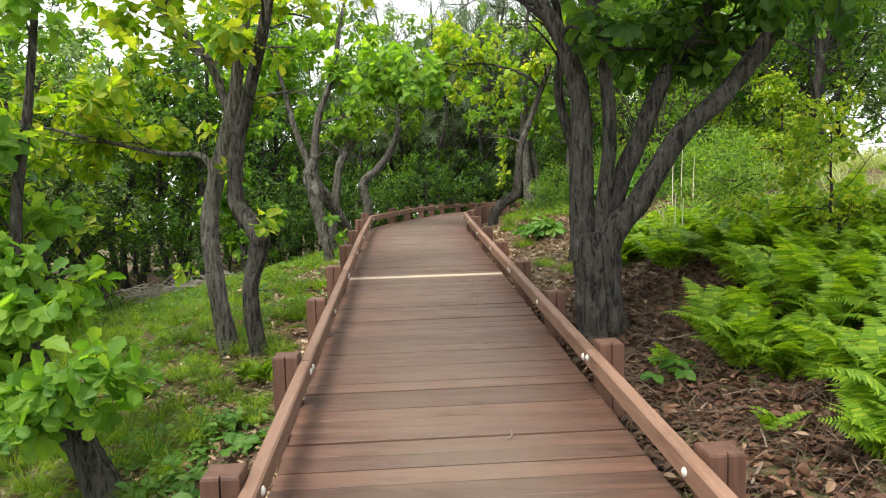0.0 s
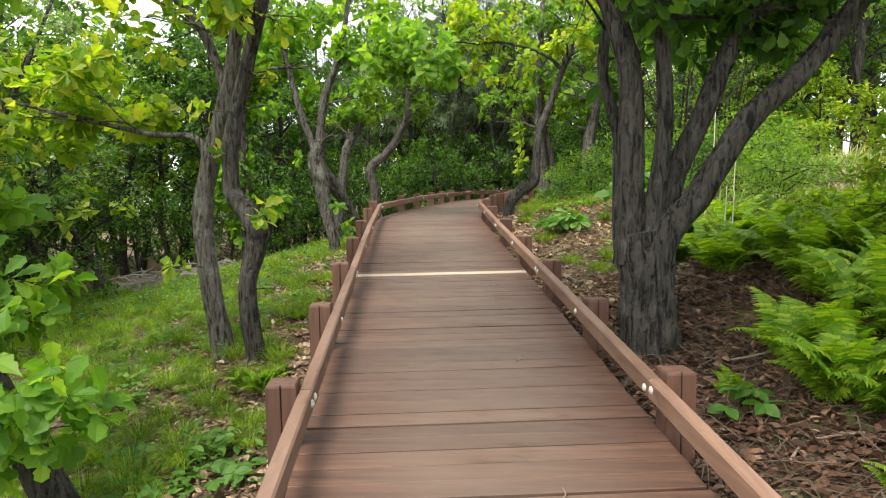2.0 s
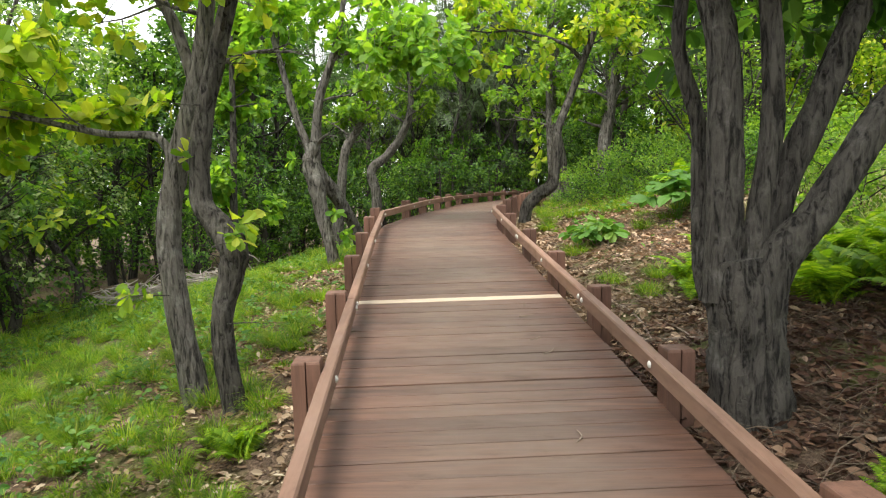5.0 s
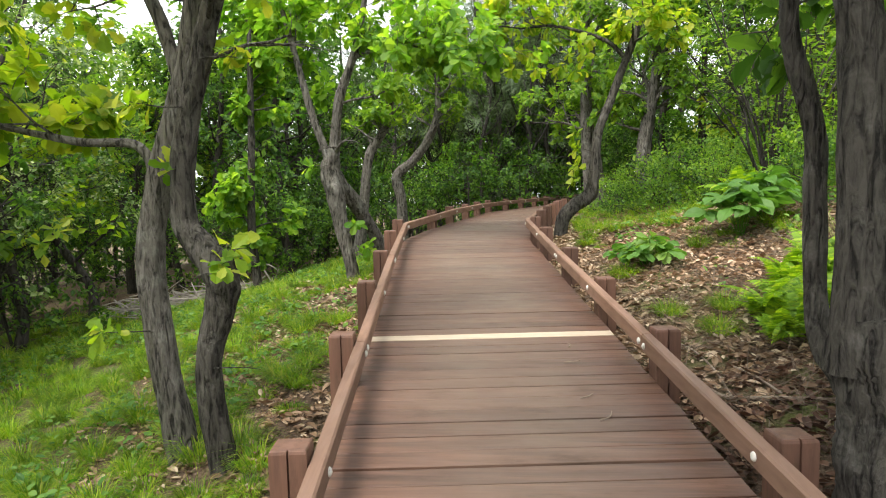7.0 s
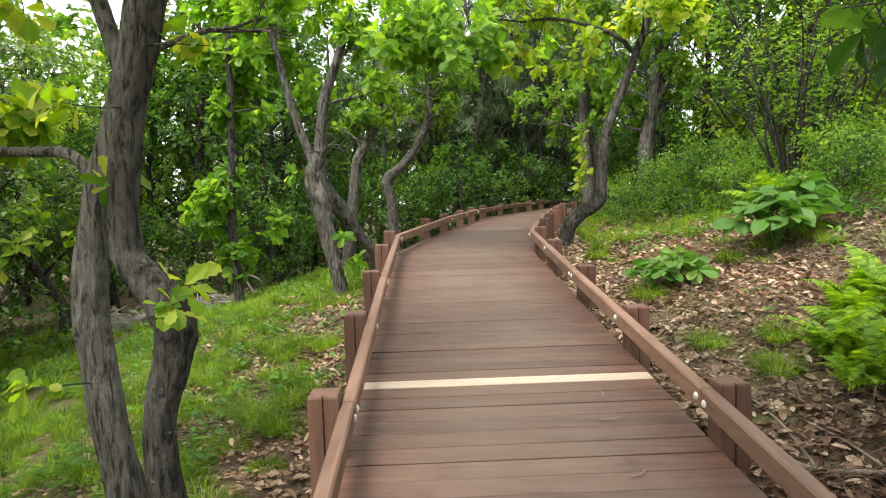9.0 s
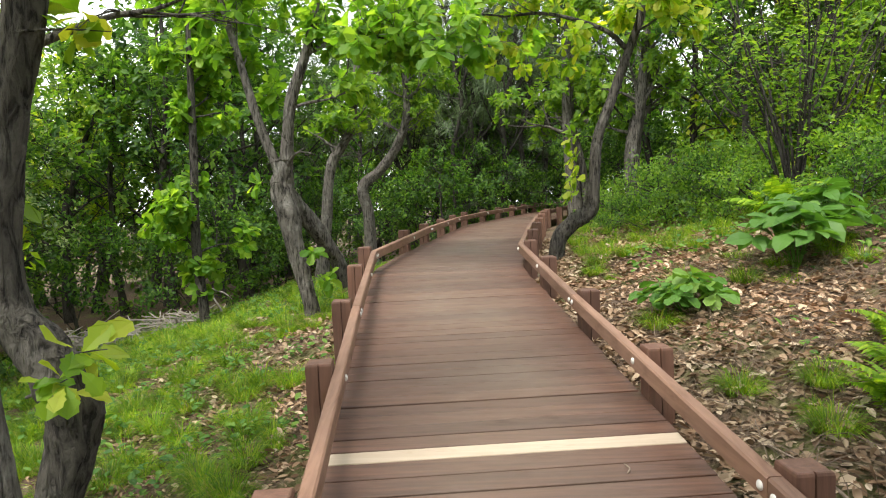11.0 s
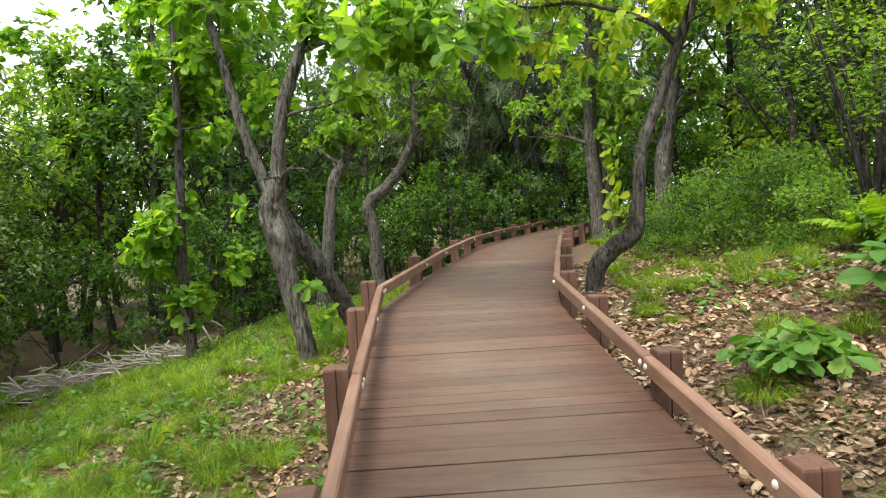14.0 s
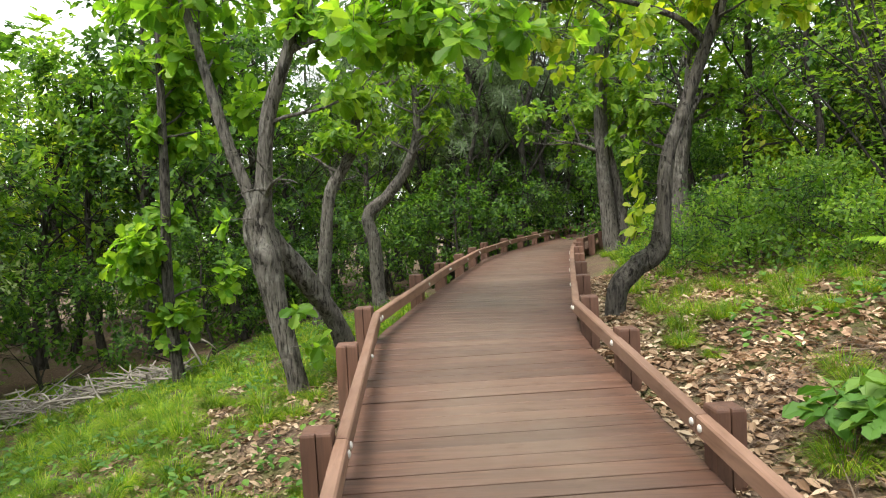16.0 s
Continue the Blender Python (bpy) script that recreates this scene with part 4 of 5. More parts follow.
# understorey
count = 0
while count < 36:
    x, y = rng.uniform(-20, 14), rng.uniform(3, 36)
    v, _ = offset(x, y)
    if (v[0] > -5.5 and y < 15) or abs(v[0]) < 2.4 or (0 < v[0] < 5 and y < 19) or (v[0] > 0 and y < 14) or (-4.5 < v[0] < 0 and y < 21):
        continue
    plant_kind(KINDS[int(rng.integers(4, 6)) if v[0] > -3 else 6], x, y, rng.uniform(0, 360), rng.uniform(0.8, 1.3))
    count += 1
for x, y, s, k in [(-0.6, 21.5, 1.25, 4), (-2.2, 22, 1.2, 4), (1.0, 23.5, 1.2, 4), (-3.8, 20, 1.1, 4), (5.4, 13.6, 1.0, 5), (5.6, 11.4, 1.0, 5), (2.78, 4.81, 0.55, 5), (4.2, 20.2, 1.2, 4), (5.6, 19.2, 1.1, 5), (3.4, 22.2, 1.3, 4), (6.6, 21, 1.2, 5), (4.9, 23.6, 1.4, 4), (7.6, 18.6, 1.2, 4), (6.2, 24, 1.3, 4), (8.5, 22, 1.3, 5), (6.4, 34.5, 1.5, 4), (4.9, 34.8, 1.5, 4), (7.9, 33.8, 1.5, 4), (1.5, 27, 1.4, 4), (2.4, 29.5, 1.5, 4), (3.0, 32, 1.6, 4), (0.6, 24.8, 1.3, 4), (5.6, 36, 1.6, 4), (7.5, 36, 1.6, 4), (6.5, 39, 1.9, 4), (3.8, 35.5, 1.6, 4),
                   (-7.4, 12.2, 1.0, 6), (-8.0, 9.6, 1.1, 6), (-7.2, 5.4, 0.9, 6), (-9.2, 7.2, 1.2, 6), (-10.5, 11, 1.2, 6), (-6.4, 8.8, 0.6, 6), (-11, 5, 1.3, 6), (-7.5, 16.4, 1.2, 4), (-5.0, 17.2, 1.1, 4), (-4.6, 20.4, 1.1, 4), (-9.5, 15, 1.3, 4)]:
    plant_kind(KINDS[k], x, y, rng.uniform(0, 360), s)
# low shrubs on the bank past the bend
for x, y, s, k in [(2.3, 12.3, 1.0, 7), (2.9, 11.6, 1.1, 8), (3.1, 12.9, 1.2, 7), (2.6, 13.8, 1.0, 8), (3.6, 10.6, 1.1, 7), (3.9, 13.7, 1.3, 7), (2.2, 14.8, 0.9, 7), (3.3, 15.2, 1.2, 8), (4.4, 11.2, 1.2, 8), (4.6, 14.4, 1.3, 7), (2.95, 9.6, 0.9, 8), (3.7, 9.0, 1.0, 7), (2.75, 10.9, 0.8, 7), (1.95, 13.3, 0.7, 8), (3.2, 8.0, 0.9, 7), (2.9, 7.0, 0.8, 7), (5.2, 12.4, 1.3, 7)]:
    plant_kind(KINDS[k], x, y, rng.uniform(0, 360), s)
for m in KINDS + FAR_KINDS + [PINE]:
    hide_master(m)


# ================= ground plants =================
def blades(geo, base, way, length, width, droop, rng):
    """Arching blades: base places, outward ways, lengths."""
    n = len(base)
    out = np.stack([way[:, 0], way[:, 1], np.zeros(n)], 1)
    side = np.stack([-way[:, 1], way[:, 0], np.zeros(n)], 1)
    v = np.zeros((n, 5, 3))
    for k, t in enumerate((0.0, 0.6, 1.0)):
        c = base + out * ((0.3 + 0.55 * droop) * t ** 1.6 * length)[:, None]
        c[:, 2] += (t - droop * 0.8 * t ** 2.4) * length
        w = (width * (1.0, 0.85, 0.0)[k] / 2)[:, None]
        if k < 2:
            v[:, 2 * k], v[:, 2 * k + 1] = c - side * w, c + side * w
        else:
            v[:, 4] = c
    i = geo.count + np.arange(n)[:, None] * 5
    geo.f += [i + np.array([[0, 1, 3, 2]]), i + np.array([[2, 3, 4]])]
    geo.v.append(v.reshape(-1, 3))
    geo.count += n * 5


def clumps(places, per, length, spread, rng, geo, width=0.0028):
    n = len(places) * per
    c = np.repeat(places, per, 0)
    size = np.repeat(rng.uniform(0.5, 1.3, len(places)), per)
    th, r = rng.uniform(0, 2 * np.pi, n), np.sqrt(rng.uniform(0, 1, n)) * spread
    base = c.copy()
    base[:, 0] += np.cos(th) * r
    base[:, 1] += np.sin(th) * r
    tw = th + rng.normal(0, 0.7, n)
    way = np.stack([np.cos(tw), np.sin(tw)], 1)
    blades(geo, base, way, length * size * rng.uniform(0.55, 1.15, n) * (1.1 - 0.45 * r / spread), np.full(n, width), np.clip(rng.uniform(0.3, 0.9, n) + 0.35 * r / spread, 0.3, 1.2), rng)


def scatter(n, box_xy, keep, rng):
    x = rng.uniform(box_xy[0], box_xy[1], n)
    y = rng.uniform(box_xy[2], box_xy[3], n)
    v, sy = offset(x, y)
    ok = keep(x, y, v)
    x, y = x[ok], y[ok]
    return np.stack([x, y, land(x, y) - 0.01], 1)


def thin(places, gap):
    """Only places that keep a distance from one another."""
    kept = []
    for p in places:
        if all((p[0] - q[0]) ** 2 + (p[1] - q[1]) ** 2 > gap * gap for q in kept[-900:]):
            kept.append(p)
    return np.array(kept)


rng = np.random.default_rng(9)
# sedge on the slope
pl = scatter(6000, (-8, -0.6, -3.5, 17), lambda x, y, v: (v < -1.3) & (lattice(x * 0.9, y * 0.9, 8) + 0.55 * np.clip((-v - 1.25) / 0.9, 0, 1) + lattice(x * 2.6, y * 2.6, 4) * 0.4 - 0.3 * np.clip(5.0 - y, 0, 1) > 0.0), rng)
g = Geo()
pl = thin(pl, 0.235)
far = (pl[:, 0] < -4.6) | (pl[:, 1] > 12)
clumps(pl[~far], 350, 0.29, 0.085, rng, g, 0.0038)
clumps(pl[far], 130, 0.31, 0.09, rng, g, 0.008)
tagged(new("sedge_grass", g.mesh("sedge_grass", M_GRASS)), "soft bright green sedge tufts on the slope", "grass", kind="stuff")
# sedge on the bank past the bend
pl = scatter(1300, (0.6, 7, 8.5, 19), lambda x, y, v: (v > 1.25) & (lattice(x * 0.8, y * 0.8, 12) + 0.14 * (y - 9.2) + 0.4 * np.clip(v - 1.5, 0, 3) > -0.02), rng)
g = Geo()
clumps(thin(pl, 0.26), 300, 0.28, 0.09, rng, g, 0.0034)
tagged(new("sedge_grass", g.mesh("sedge_grass", M_GRASS)), "bright green sedge on the bank by the bend", "grass", kind="stuff")
# pale meadow on the hill
pl = scatter(1900, (2.3, 14, -2.0, 14), lambda x, y, v: (v > 2.7 + lattice(x, y, 31)) & (y < 6 + x * 0.9) & (rng.uniform(0, 1, len(x)) < np.clip((y + 2) / 3, 0.25, 1)), rng)
g = Geo()
clumps(pl, 42, 0.55, 0.16, rng, g, 0.005)
tagged(new("meadow_grass", g.mesh("meadow_grass", M_PALEGRASS)), "pale tall meadow grass on the hillside", "grass", kind="stuff")
# low herbs
g = Geo()
pl = scatter(5200, (-7, 6, -3, 17), lambda x, y, v: ((v < -0.95) | ((v > 1.7) & (y > 7.5))) & (lattice(x * 1.3, y * 1.3, 21) + 0.2 * np.clip(4.5 - y, 0, 1) * (v < 0) > 0.02), rng)
up = np.zeros((len(pl), 3))
tuft_leaves(g, pl + np.array([0, 0, 0.07]), up, 10, 0.06, rng, LEAF_BROAD, 0.06, -0.1)
tagged(new("low_herbs", g.mesh("low_herbs", M_WEED)), "low broad-leaved herbs among the grass", "plants", kind="stuff")
# dead leaves: dark and broken under the big tree, its shade coloured in; tan and dry further on
def litter(count, box_xy, keep, material, label):
    g = Geo()
    pl = scatter(count, box_xy, keep, rng)
    pl[:, 2] += rng.uniform(0.01, 0.035, len(pl))
    n = len(pl)
    th = rng.uniform(0, 2 * np.pi, n)
    leaves(g, pl, np.stack([np.cos(th), np.sin(th), rng.normal(0, 0.25, n)], 1), np.stack([rng.normal(0, 0.5, n), rng.normal(0, 0.5, n), np.ones(n)], 1), 0.032 + 0.05 * rng.uniform(0, 1, n) ** 2, LEAF_DEAD)
    tagged(new("leaf_litter", g.mesh("leaf_litter", material)), label, "leaf litter", kind="stuff")


def by_share(x, share):
    return rng.uniform(0, 1, len(x)) < share


litter(210000, (-4, 4.5, -3, 14), lambda x, y, v: ((v < -0.78) & by_share(x, 0.5 * np.clip((3.4 + v) / 1.2, 0, 1))) | ((v > 0.78) & by_share(x, np.clip(y - 5.2, 0, 1) * np.clip((3.6 - v) / 1.6, 0, 0.95))), M_LITTER, "dry tan fallen oak leaves on the soil")
litter(62000, (0.5, 4.0, -3, 6.4), lambda x, y, v: (v > 0.78) & by_share(x, np.clip(6.4 - y, 0, 1) * np.clip((y + 3) / 2.5, 0, 1) * np.clip((3.8 - v) / 1.3, 0, 1)), M_LITTER_DARK, "dark red-brown rotting leaves under the big oak, its shade in their colour")


# thin dead stems and grass over the litter
def debris(count, box_xy, keep, material, name, label):
    g = Geo()
    pl = scatter(count, box_xy, keep, rng)
    n = len(pl)
    th = rng.uniform(0, 2 * np.pi, n)
    L, r = rng.uniform(0.08, 0.4, n), 0.0008 + 0.0022 * rng.uniform(0, 1, n) ** 3
    for k in range(n):
        d = np.array([math.cos(th[k]), math.sin(th[k]), 0]) * L[k] / 2
        c = pl[k] + np.array([0, 0, rng.uniform(0.02, 0.07)])
        q = c + np.array([rng.normal(0, 0.02), rng.normal(0, 0.02), rng.uniform(0, 0.05)])
        a, b = c - d, c + d
        a[2], b[2] = land(a[0], a[1])[0] + 0.02, land(b[0], b[1])[0] + rng.uniform(0.01, 0.05)
        tube(g, [(*a, r[k]), (*q, r[k]), (*b, r[k] * 0.5)], 3, cap=False)
    tagged(new(name, g.mesh(name, material)), label, "debris", kind="stuff")


debris(4600, (0.8, 3.2, 1.0, 9.5), lambda x, y, v: (v > 0.85) & (v < 2.8), M_STEM, "dead_stems", "tangle of dry stems and twigs on the bank")


# ---- ferns ----
def frond_mesh(seed, length):
    rng = np.random.default_rng(seed)
    g = Geo()
    n = 24
    t = np.linspace(0, 1, 10)
    cx = length * (0.12 * t + 0.62 * t ** 1.6)
    cz = length * (0.95 * t - 0.5 * t ** 2.4)
    tube(g, np.stack([cx, np.zeros(10), cz, 0.004 * (1 - 0.8 * t) + 0.0008], 1), 4, cap=False)
    s = np.linspace(0.12, 0.985, n)
    px, pz = np.interp(s, t, cx), np.interp(s, t, cz)
    plen = length * 0.27 * np.sin(np.pi * np.clip(s * 0.93 + 0.03, 0, 1)) ** 0.75 * (1.15 - 0.6 * s)
    for sgn in (1, -1):
        at = np.stack([px, np.zeros(n), pz], 1)
        al = np.stack([0.35 + 0 * s, sgn * np.ones(n), -0.18 + 0 * s], 1) + rng.normal(0, 0.07, (n, 3))
        up = np.stack([-0.3 + 0 * s, 0 * s, np.ones(n)], 1)
        shape = (np.array([(0, 0.06, 0), (0.3, 0.15, 0.01), (0.36, 0.085, 0.01), (0.62, 0.12, 0.0), (0.68, 0.06, 0), (1, 0, -0.06), (0.68, -0.06, 0), (0.62, -0.12, 0), (0.36, -0.085, 0.01), (0.3, -0.15, 0.01), (0, -0.06, 0)]),
                 [np.array([(0, 10, 9, 8, 2, 1), (2, 8, 7, 6, 4, 3)]), np.array([(4, 6, 5)])])
        leaves(g, at, al, up, plen, shape)
    return g.mesh("frond", M_FERN)


FRONDS = [frond_mesh(40 + k, L) for k, L in enumerate((0.62, 0.55, 0.7, 0.45))]


def fern(x, y, scale, seed, label="bright green fern with arching fronds", count=20):
    rng = np.random.default_rng(seed)
    root = thing("fern", (x, y, float(land(x, y)[0]) - 0.02), label, "fern", "ferns on the bank")
    for k in range(count):
        ob = part("frond", FRONDS[int(rng.integers(0, 4))], None, root)
        a = k * 2.4 + rng.uniform(-0.4, 0.4)
        ob.matrix_local = Matrix.Translation((rng.normal(0, 0.03), rng.normal(0, 0.03), 0)) @ Euler((rng.normal(0, 0.12), rng.uniform(-0.35, 0.45) - 0.25, a)).to_matrix().to_4x4() @ Matrix.Scale(scale * rng.uniform(0.75, 1.15), 4)
    return root


FERN_PLACES = [(1.55, 6.75, 0.65), (1.75, 7.0, 0.7), (1.8, 6.5, 0.75), (1.48, 6.45, 0.5), (2.05, 6.9, 0.75), (2.1, 7.35, 0.7), (2.4, 6.6, 0.8), (2.45, 7.2, 0.75), (1.9, 7.3, 0.6), (2.25, 6.95, 0.7), (2.7, 10.2, 0.9), (2.95, 10.5, 0.9),
               (-1.45, 5.45, 0.5), (-1.65, 5.6, 0.45), (1.3, 4.0, 0.3), (1.5, 3.0, 0.3)]
# the dense stand of ferns beside the big oak, in rows up the bank
fern_rng = np.random.default_rng(17)
for fx, fy in itertools.product(np.arange(1.6, 3.4, 0.26), np.arange(2.5, 6.3, 0.27)):
    fx, fy = fx + fern_rng.normal(0, 0.06), fy + fern_rng.normal(0, 0.06)
    edge = 1.62 if fy < 4.1 else 2.05 if fy < 4.75 else 1.88 - 0.2 * (fy - 4.9)
    if fx > edge and (fx - 2.78) ** 2 + (fy - 4.81) ** 2 > 0.04:
        FERN_PLACES.append((fx, fy, float(fern_rng.uniform(0.58, 0.85))))
for k, (x, y, s) in enumerate(FERN_PLACES):
    fern(x, y, s * 0.95, 200 + k, count=16)


# ---- broad-leaved plants ----
def leafy_plant(x, y, height, spread, leaf_len, stems, seed, label, material=None, lift=0.0):
    rng = np.random.default_rng(seed)
    root = thing("leafy_plant", (x, y, float(land(x, y)[0]) - 0.02), label, "plant", "leafy plants on the bank")
    for k in range(stems):
        a = k * 2.4 + rng.uniform(-0.4, 0.4)
        r = spread * math.sqrt((k + 0.5) / stems)
        h = height * (1.0 - 0.45 * (r / spread) ** 2) * rng.uniform(0.85, 1.1)
        end = np.array([math.cos(a) * r, math.sin(a) * r, h])
        g = Geo()
        tube(g, spline([(0.02 * math.cos(a), 0.02 * math.sin(a), 0, 0.004), (end[0] * 0.4, end[1] * 0.4, h * 0.6, 0.003), (*end, 0.002)], 4), 5)
        part("stem", g, M_WEED, root)
        lf = Geo()
        m = 5
        th = a + np.linspace(0, 2 * np.pi, m, endpoint=False) + rng.normal(0, 0.2, m)
        al = np.stack([np.cos(th), np.sin(th), rng.normal(-0.25, 0.3, m)], 1)
        leaves(lf, np.repeat(end[None], m, 0), al, np.stack([rng.normal(0, 0.45, m), rng.normal(0, 0.45, m), np.ones(m)], 1), leaf_len * rng.uniform(0.75, 1.2, m), LEAF_OAK if lift == 0 else LEAF_BROAD)
        part("leaf_whorl", lf, material or M_WEED, root)
    return root


leafy_plant(1.2, 8.42, 0.27, 0.25, 0.14, 26, 61, "low oak seedling clump with lobed green leaves")
leafy_plant(2.12, 8.78, 0.46, 0.3, 0.19, 18, 62, "tall leafy plant with pale green drooping leaves", M_WEED, 1.0)
leafy_plant(2.45, 9.08, 0.46, 0.3, 0.18, 16, 63, "tall leafy plant with pale green drooping leaves", M_WEED, 1.0)
leafy_plant(1.28, 3.75, 0.16, 0.12, 0.09, 5, 64, "small green seedling on the litter", None, 1.0)
for k, (x, y) in enumerate([(-1.7, 3.2), (-1.4, 3.5), (-1.95, 3.0), (-1.6, 2.75), (-2.2, 3.4)]):
    leafy_plant(x, y, 0.16, 0.2, 0.14, 9, 70 + k, "dark green broad-leaved plant on the slope", M_WEED, 1.0)


for k, (x, y) in enumerate([(-1.45, 4.0), (-1.62, 4.3), (-1.35, 3.65), (-1.75, 3.95), (-1.5, 4.62), (-1.92, 4.4), (-1.3, 4.25), (-2.1, 4.75)]):
    leafy_plant(x, y, 0.1, 0.17, 0.085, 9, 80 + k, "low cluster of dark green herb leaves on the slope", M_WEED, 1.0)


# ---- bare-stemmed shrub on the bank ----
def stemmy_shrub(x, y, stems, height, seed, label):
    rng = np.random.default_rng(seed)
    root = thing("shrub", (x, y, float(land(x, y)[0]) - 0.03), label, "shrub")
    wood, tips = Geo(), []
    for k in range(stems):
        a = k * 2.4 + rng.uniform(-0.3, 0.3)
        lean = rng.uniform(0.25, 1.0)
        h = height * rng.uniform(0.7, 1.1)
        rows = [(0.04 * math.cos(a), 0.04 * math.sin(a), 0, 0.02), (lean * 0.35 * math.cos(a), lean * 0.35 * math.sin(a), h * 0.35, 0.016),
                (lean * 0.8 * math.cos(a) + rng.normal(0, 0.08), lean * 0.8 * math.sin(a), h * 0.7, 0.011), (lean * 1.3 * math.cos(a), lean * 1.3 * math.sin(a), h, 0.006)]
        sp = spline(rows, 5)
        g = Geo()
        tube(g, sp, 6, cap=False)
        part("stem", g, M_BARK_FAR, root, smooth=True)
        for j in range(7):
            i = int(rng.uniform(0.35, 0.98) * (len(sp) - 2))
            sd = rng.normal(0, 1, 3)
            branch(wood, sp[i, :3], sp[i + 1, :3] - sp[i, :3] + sd * 0.12, rng.uniform(0.3, 0.7), 0.005, 1, tips, rng, 0.03, (1, 2), 4)
    tagged(part("twigwork", wood, M_BARK_FAR, root, smooth=True), kind="stuff")
    t = np.array(tips)
    g = Geo()
    tuft_leaves(g, t[:, :3], t[:, 3:], 3, 0.075, rng, LEAF_LOW, 0.05)
    tagged(part("crown", g, M_LEAF, root), kind="stuff")


stemmy_shrub(3.6, 11.7, 18, 2.6, 91, "tall shrub of many thin grey stems with small leaves")
stemmy_shrub(4.7, 12.6, 12, 2.6, 92, "tall shrub of many thin grey stems with small leaves")


# ---- single tufts by the walk ----
def tuft(x, y, size, seed):
    rng = np.random.default_rng(seed)
    g = Geo()
    z = float(land(x, y)[0]) - 0.01
    clumps(np.array([(0, 0, 0.0)]), 420, size, 0.07 * size / 0.25, rng, g, 0.0028)
    ob = new("grass_tuft", g.mesh("grass_tuft", M_GRASS))
    ob.location = (x, y, z)
    tagged(ob, "round tuft of fine green sedge on the litter", "grass", "single tufts by the walk")


for k, (x, y, s) in enumerate([(1.08, 7.3, 0.26), (0.97, 8.3, 0.36), (1.42, 7.15, 0.25), (1.3, 7.0, 0.2), (1.25, 6.75, 0.28), (0.95, 10.2, 0.25), (1.05, 9.9, 0.22), (1.3, 10.4, 0.25), (-1.55, 8.0, 0.2), (-1.35, 8.6, 0.2), (-1.3, 4.6, 0.25), (-1.5, 7.3, 0.25), (-1.45, 9.3, 0.22)]):
    tuft(x, y, s, 300 + k)


# ---- sticks and brushwood ----
def stick(name, rows, label, category, material=M_STICK):
    base = np.array(rows[0][:3])
    g = Geo()
    r = np.array(rows, float)
    r[:, :3] -= base
    tube(g, spline(r, 5), 6, 0.05, np.random.default_rng(3))
    ob = new(name, g.mesh(name, material, True))
    ob.location = base
    tagged(ob, label, category)


def ground_stick(points, radius, label="dry fallen stick on the litter"):
    rows = [(x, y, float(land(x, y)[0]) + 0.025, radius * (1 - 0.1 * i)) for i, (x, y) in enumerate(points)]
    stick("stick", rows, label, "stick")


ground_stick([(1.35, 5.5), (1.15, 5.7), (0.98, 5.85), (0.9, 6.0)], 0.014)
ground_stick([(1.0, 5.85), (1.02, 6.15), (1.0, 6.45), (0.94, 6.7)], 0.007)
ground_stick([(1.2, 5.75), (1.18, 6.0), (1.12, 6.25)], 0.006)
ground_stick([(1.4, 4.3), (1.62, 4.25), (1.8, 4.35)], 0.009)
ground_stick([(1.25, 3.3), (1.4, 3.45), (1.6, 3.4)], 0.007)
ground_stick([(1.2, 2.6), (1.35, 2.8), (1.42, 3.0)], 0.006)
for u, v, a, L in [(5.35, 0.36, 0.5, 0.11), (6.1, 0.35, -0.4, 0.09), (4.3, 0.28, 1.0, 0.1), (5.6, 0.33, 0.2, 0.08), (2.9, 0.2, 0.9, 0.09), (6.35, 0.42, 1.1, 0.07)]:
    p = beside(s_at_u(u), v)
    stick("twig", [(*p[:2], p[2] + 0.006, 0.003), (p[0] + L * 0.5 * math.cos(a), p[1] + L * 0.5 * math.sin(a), p[2] + 0.012, 0.003), (p[0] + L * math.cos(a + 0.4), p[1] + L * math.sin(a + 0.4), p[2] + 0.008 + 0.087 * L, 0.002)], "small dry twig lying on the deck boards", "twig")


def brush_pile():
    rng = np.random.default_rng(88)
    root = thing("brush_pile", (-5.7, 14.6, float(land(-5.7, 14.6)[0])), "heap of grey dead branches on the slope", "brushwood")
    g = Geo()
    for k in range(330):
        t = rng.uniform(-1, 1)
        x, y = t * 1.15 + rng.normal(0, 0.15), t * 0.5 + rng.normal(0, 0.3)
        zz = float(land(-5.7 + x, 14.6 + y)[0]) - root.location.z + abs(rng.normal(0, 0.11))
        a, L = rng.uniform(0, 6.28), rng.uniform(0.3, 0.9)
        d = np.array([math.cos(a), math.sin(a) * 0.6, rng.normal(0.05, 0.3)]) * L / 2
        c = np.array([x, y, zz + 0.04])
        r = rng.uniform(0.005, 0.016)
        tube(g, spline([(*(c - d), r), (*(c + rng.normal(0, 0.04, 3)), r), (*(c + d), r * 0.5)], 3), 5)
    tagged(part("brushwood", g, M_BRUSH, root, smooth=True), kind="stuff")


brush_pile()
for k, (x, y, h) in enumerate([(2.55, 7.6, 1.1), (2.75, 7.9, 0.75), (2.85, 7.8, 0.6), (2.0, 5.9, 0.6), (2.1, 6.0, 0.5)]):
    z = float(land(x, y)[0])
    stick("dry_stalk", [(x, y, z - 0.02, 0.006), (x + 0.01, y, z + h * 0.5, 0.005), (x + 0.03, y + 0.02, z + h, 0.003)], "pale dry reed stalk standing on the bank", "stalk", M_STALK)
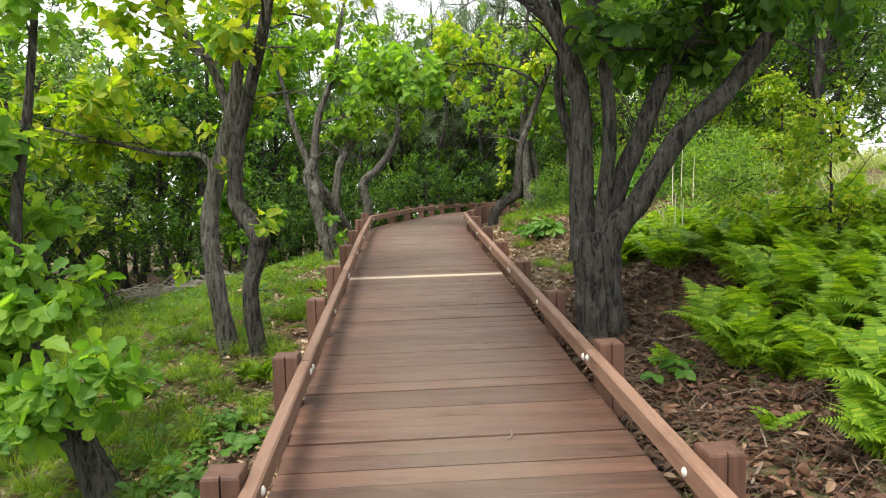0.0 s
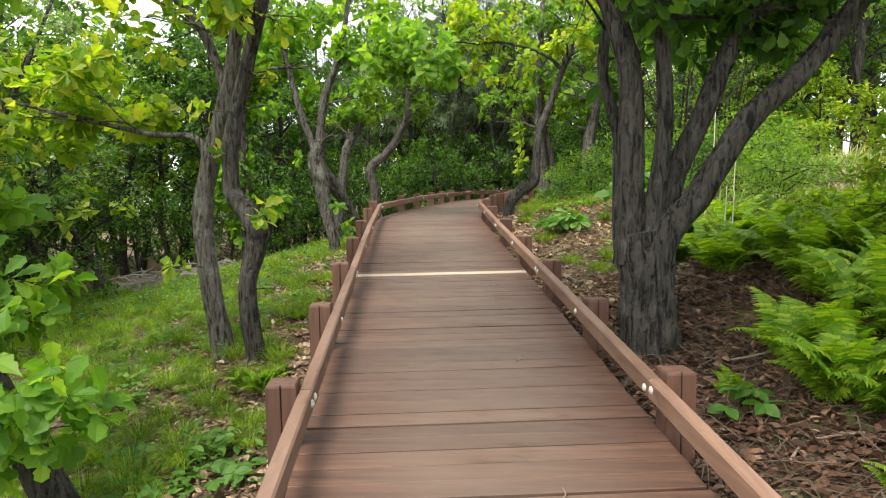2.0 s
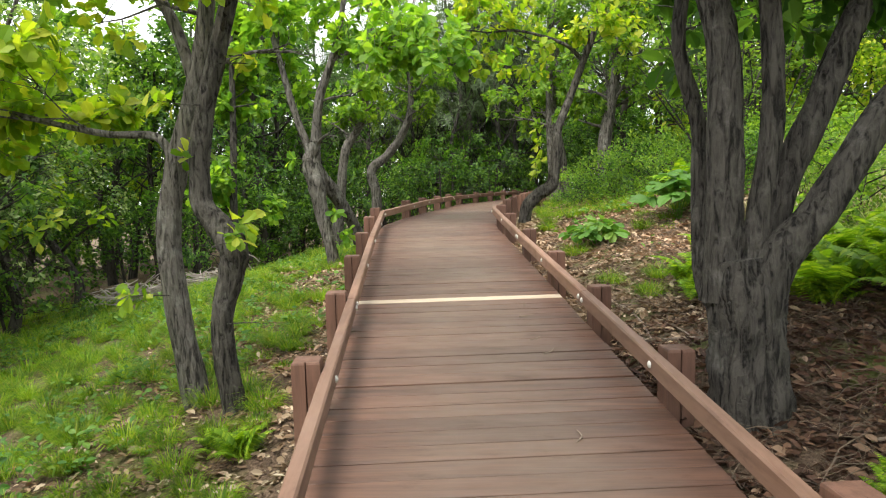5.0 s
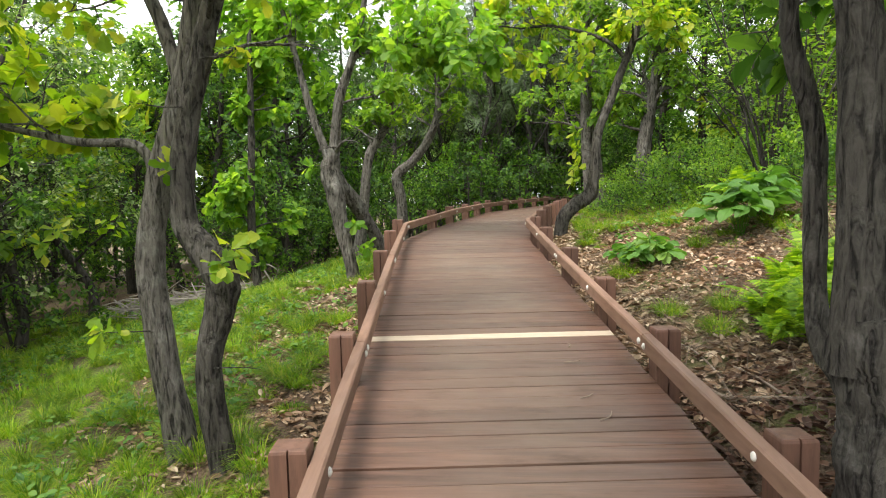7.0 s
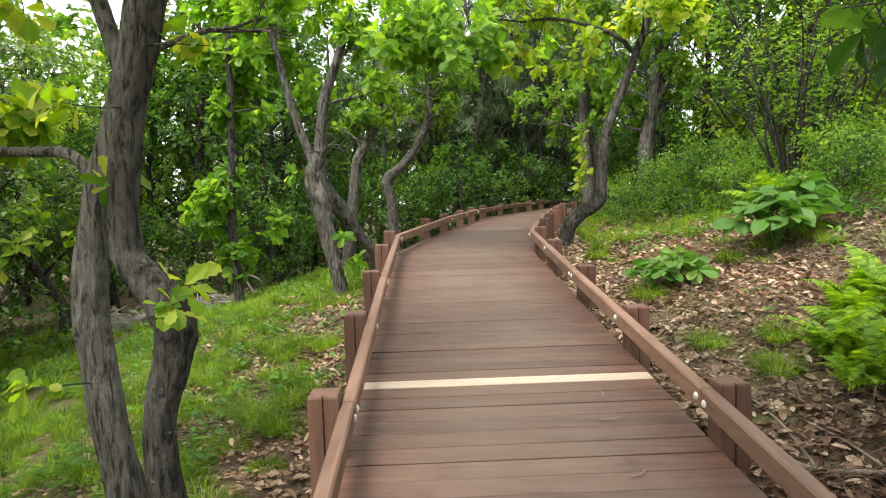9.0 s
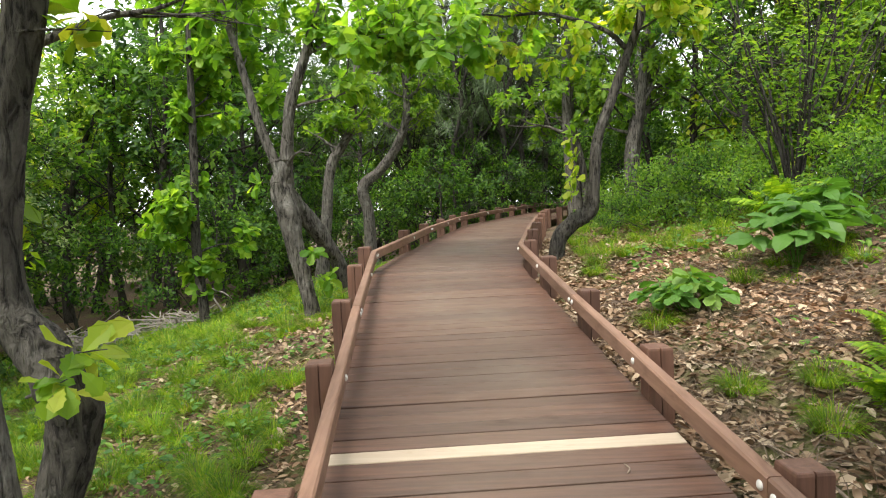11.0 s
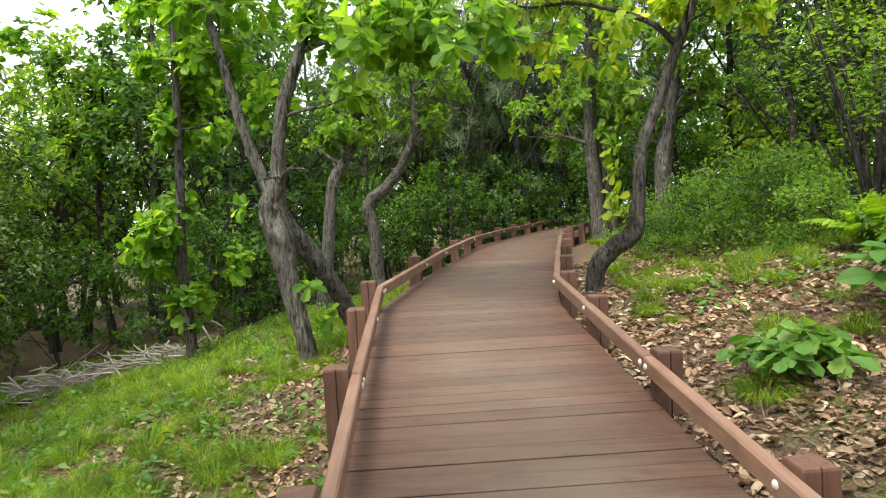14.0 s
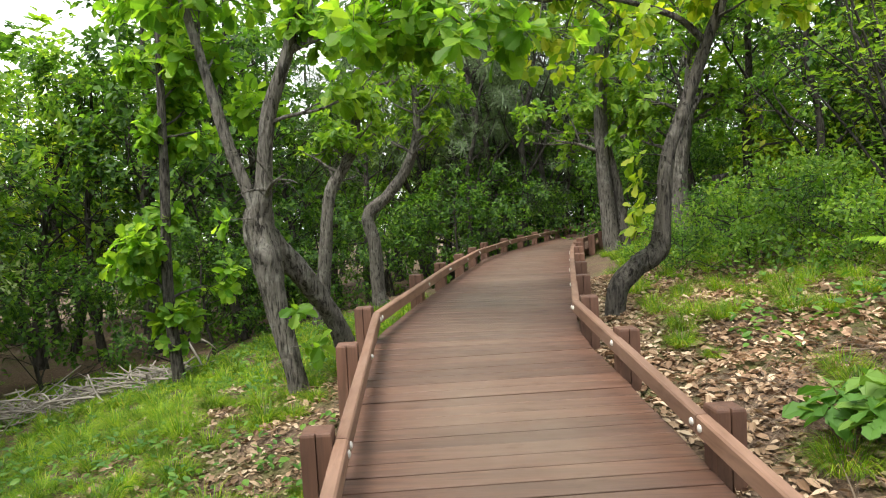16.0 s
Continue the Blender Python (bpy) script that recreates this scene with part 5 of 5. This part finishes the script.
# stump
stick("tree_stump", [(4.16, 17.7, 1.2, 0.2), (4.16, 17.7, 1.69, 0.16), (4.13, 17.7, 2.1, 0.15), (4.1, 17.7, 2.4, 0.13)], "grey broken tree stump among undergrowth", "stump", M_BARK_GREY)


# ================= deck boards =================
deck = thing("boardwalk_floor", beside(s_at_u(3), 0), "reddish-brown stained plank boardwalk, worn grey in the middle", "boardwalk", kind="structure")
rng = np.random.default_rng(4)
board = 0.1285
strip_s = s_at_u(6.625)
# boards fill the stretches between a few wide, open joints
joints = [1.0, 3.1, 5.16, 6.96, 7.555, 8.985, strip_s - 0.052, strip_s + 0.052, 11.155, 11.75, 12.17, 13.27, 14.3, 16.1, 18.5, 21.0, 24.0, 28.0, 32.0, 36.5]
planks = []
for a, b in zip(joints[:-1], joints[1:]):
    n = max(1, round((b - a) / board))
    planks += [(a + (b - a) * q / n, a + (b - a) * (q + 1) / n, abs(a - strip_s + 0.052) < 0.001, q == n - 1 and abs(b - strip_s) > 0.06) for q in range(n)]
base = np.array(deck.location)
gap_next = 0.003
for a, b, pale, wide in planks:
    ga, gb = gap_next, (0.0075 if wide else float(rng.choice([0.0015, 0.0022, 0.003, 0.0045]))) + abs(rng.normal(0, 0.0006))
    gap_next = gb
    lift = rng.normal(0, 0.0012) + (0.002 if pale else 0)
    e = DECK_HALF - 0.004 + rng.normal(0, 0.003)
    skew = rng.normal(0, 0.0012)
    hi = np.array([beside(a + ga - skew, -e), beside(a + ga + skew, e), beside(b - gb, e), beside(b - gb, -e)])
    hi[:, 2] += lift
    lo = hi.copy()
    lo[:, 2] -= 0.028
    g = Geo()
    box(g, lo - base, hi - base, 0.0018)
    part("plank", g, M_STRIP if pale else M_PLANK, deck, "pale unstained pine board" if pale else "")
# bearers under the boards
for side in (-0.62, 0.0, 0.62):
    g = Geo()
    cs = np.arange(1.0, 36.4, 0.5)
    vs = []
    for c in cs:
        for dv, dz in ((-0.04, -0.15), (0.04, -0.15), (0.04, -0.03), (-0.04, -0.03)):
            vs.append(beside(c, side + dv) + np.array([0, 0, dz]) - base)
    n = len(cs)
    g.add(vs, [(4 * i + j, 4 * i + (j + 1) % 4, 4 * i + 4 + (j + 1) % 4, 4 * i + 4 + j) for i in range(n - 1) for j in range(4)])
    part("bearer", g, M_POST, deck, "dark timber bearer under the boards")
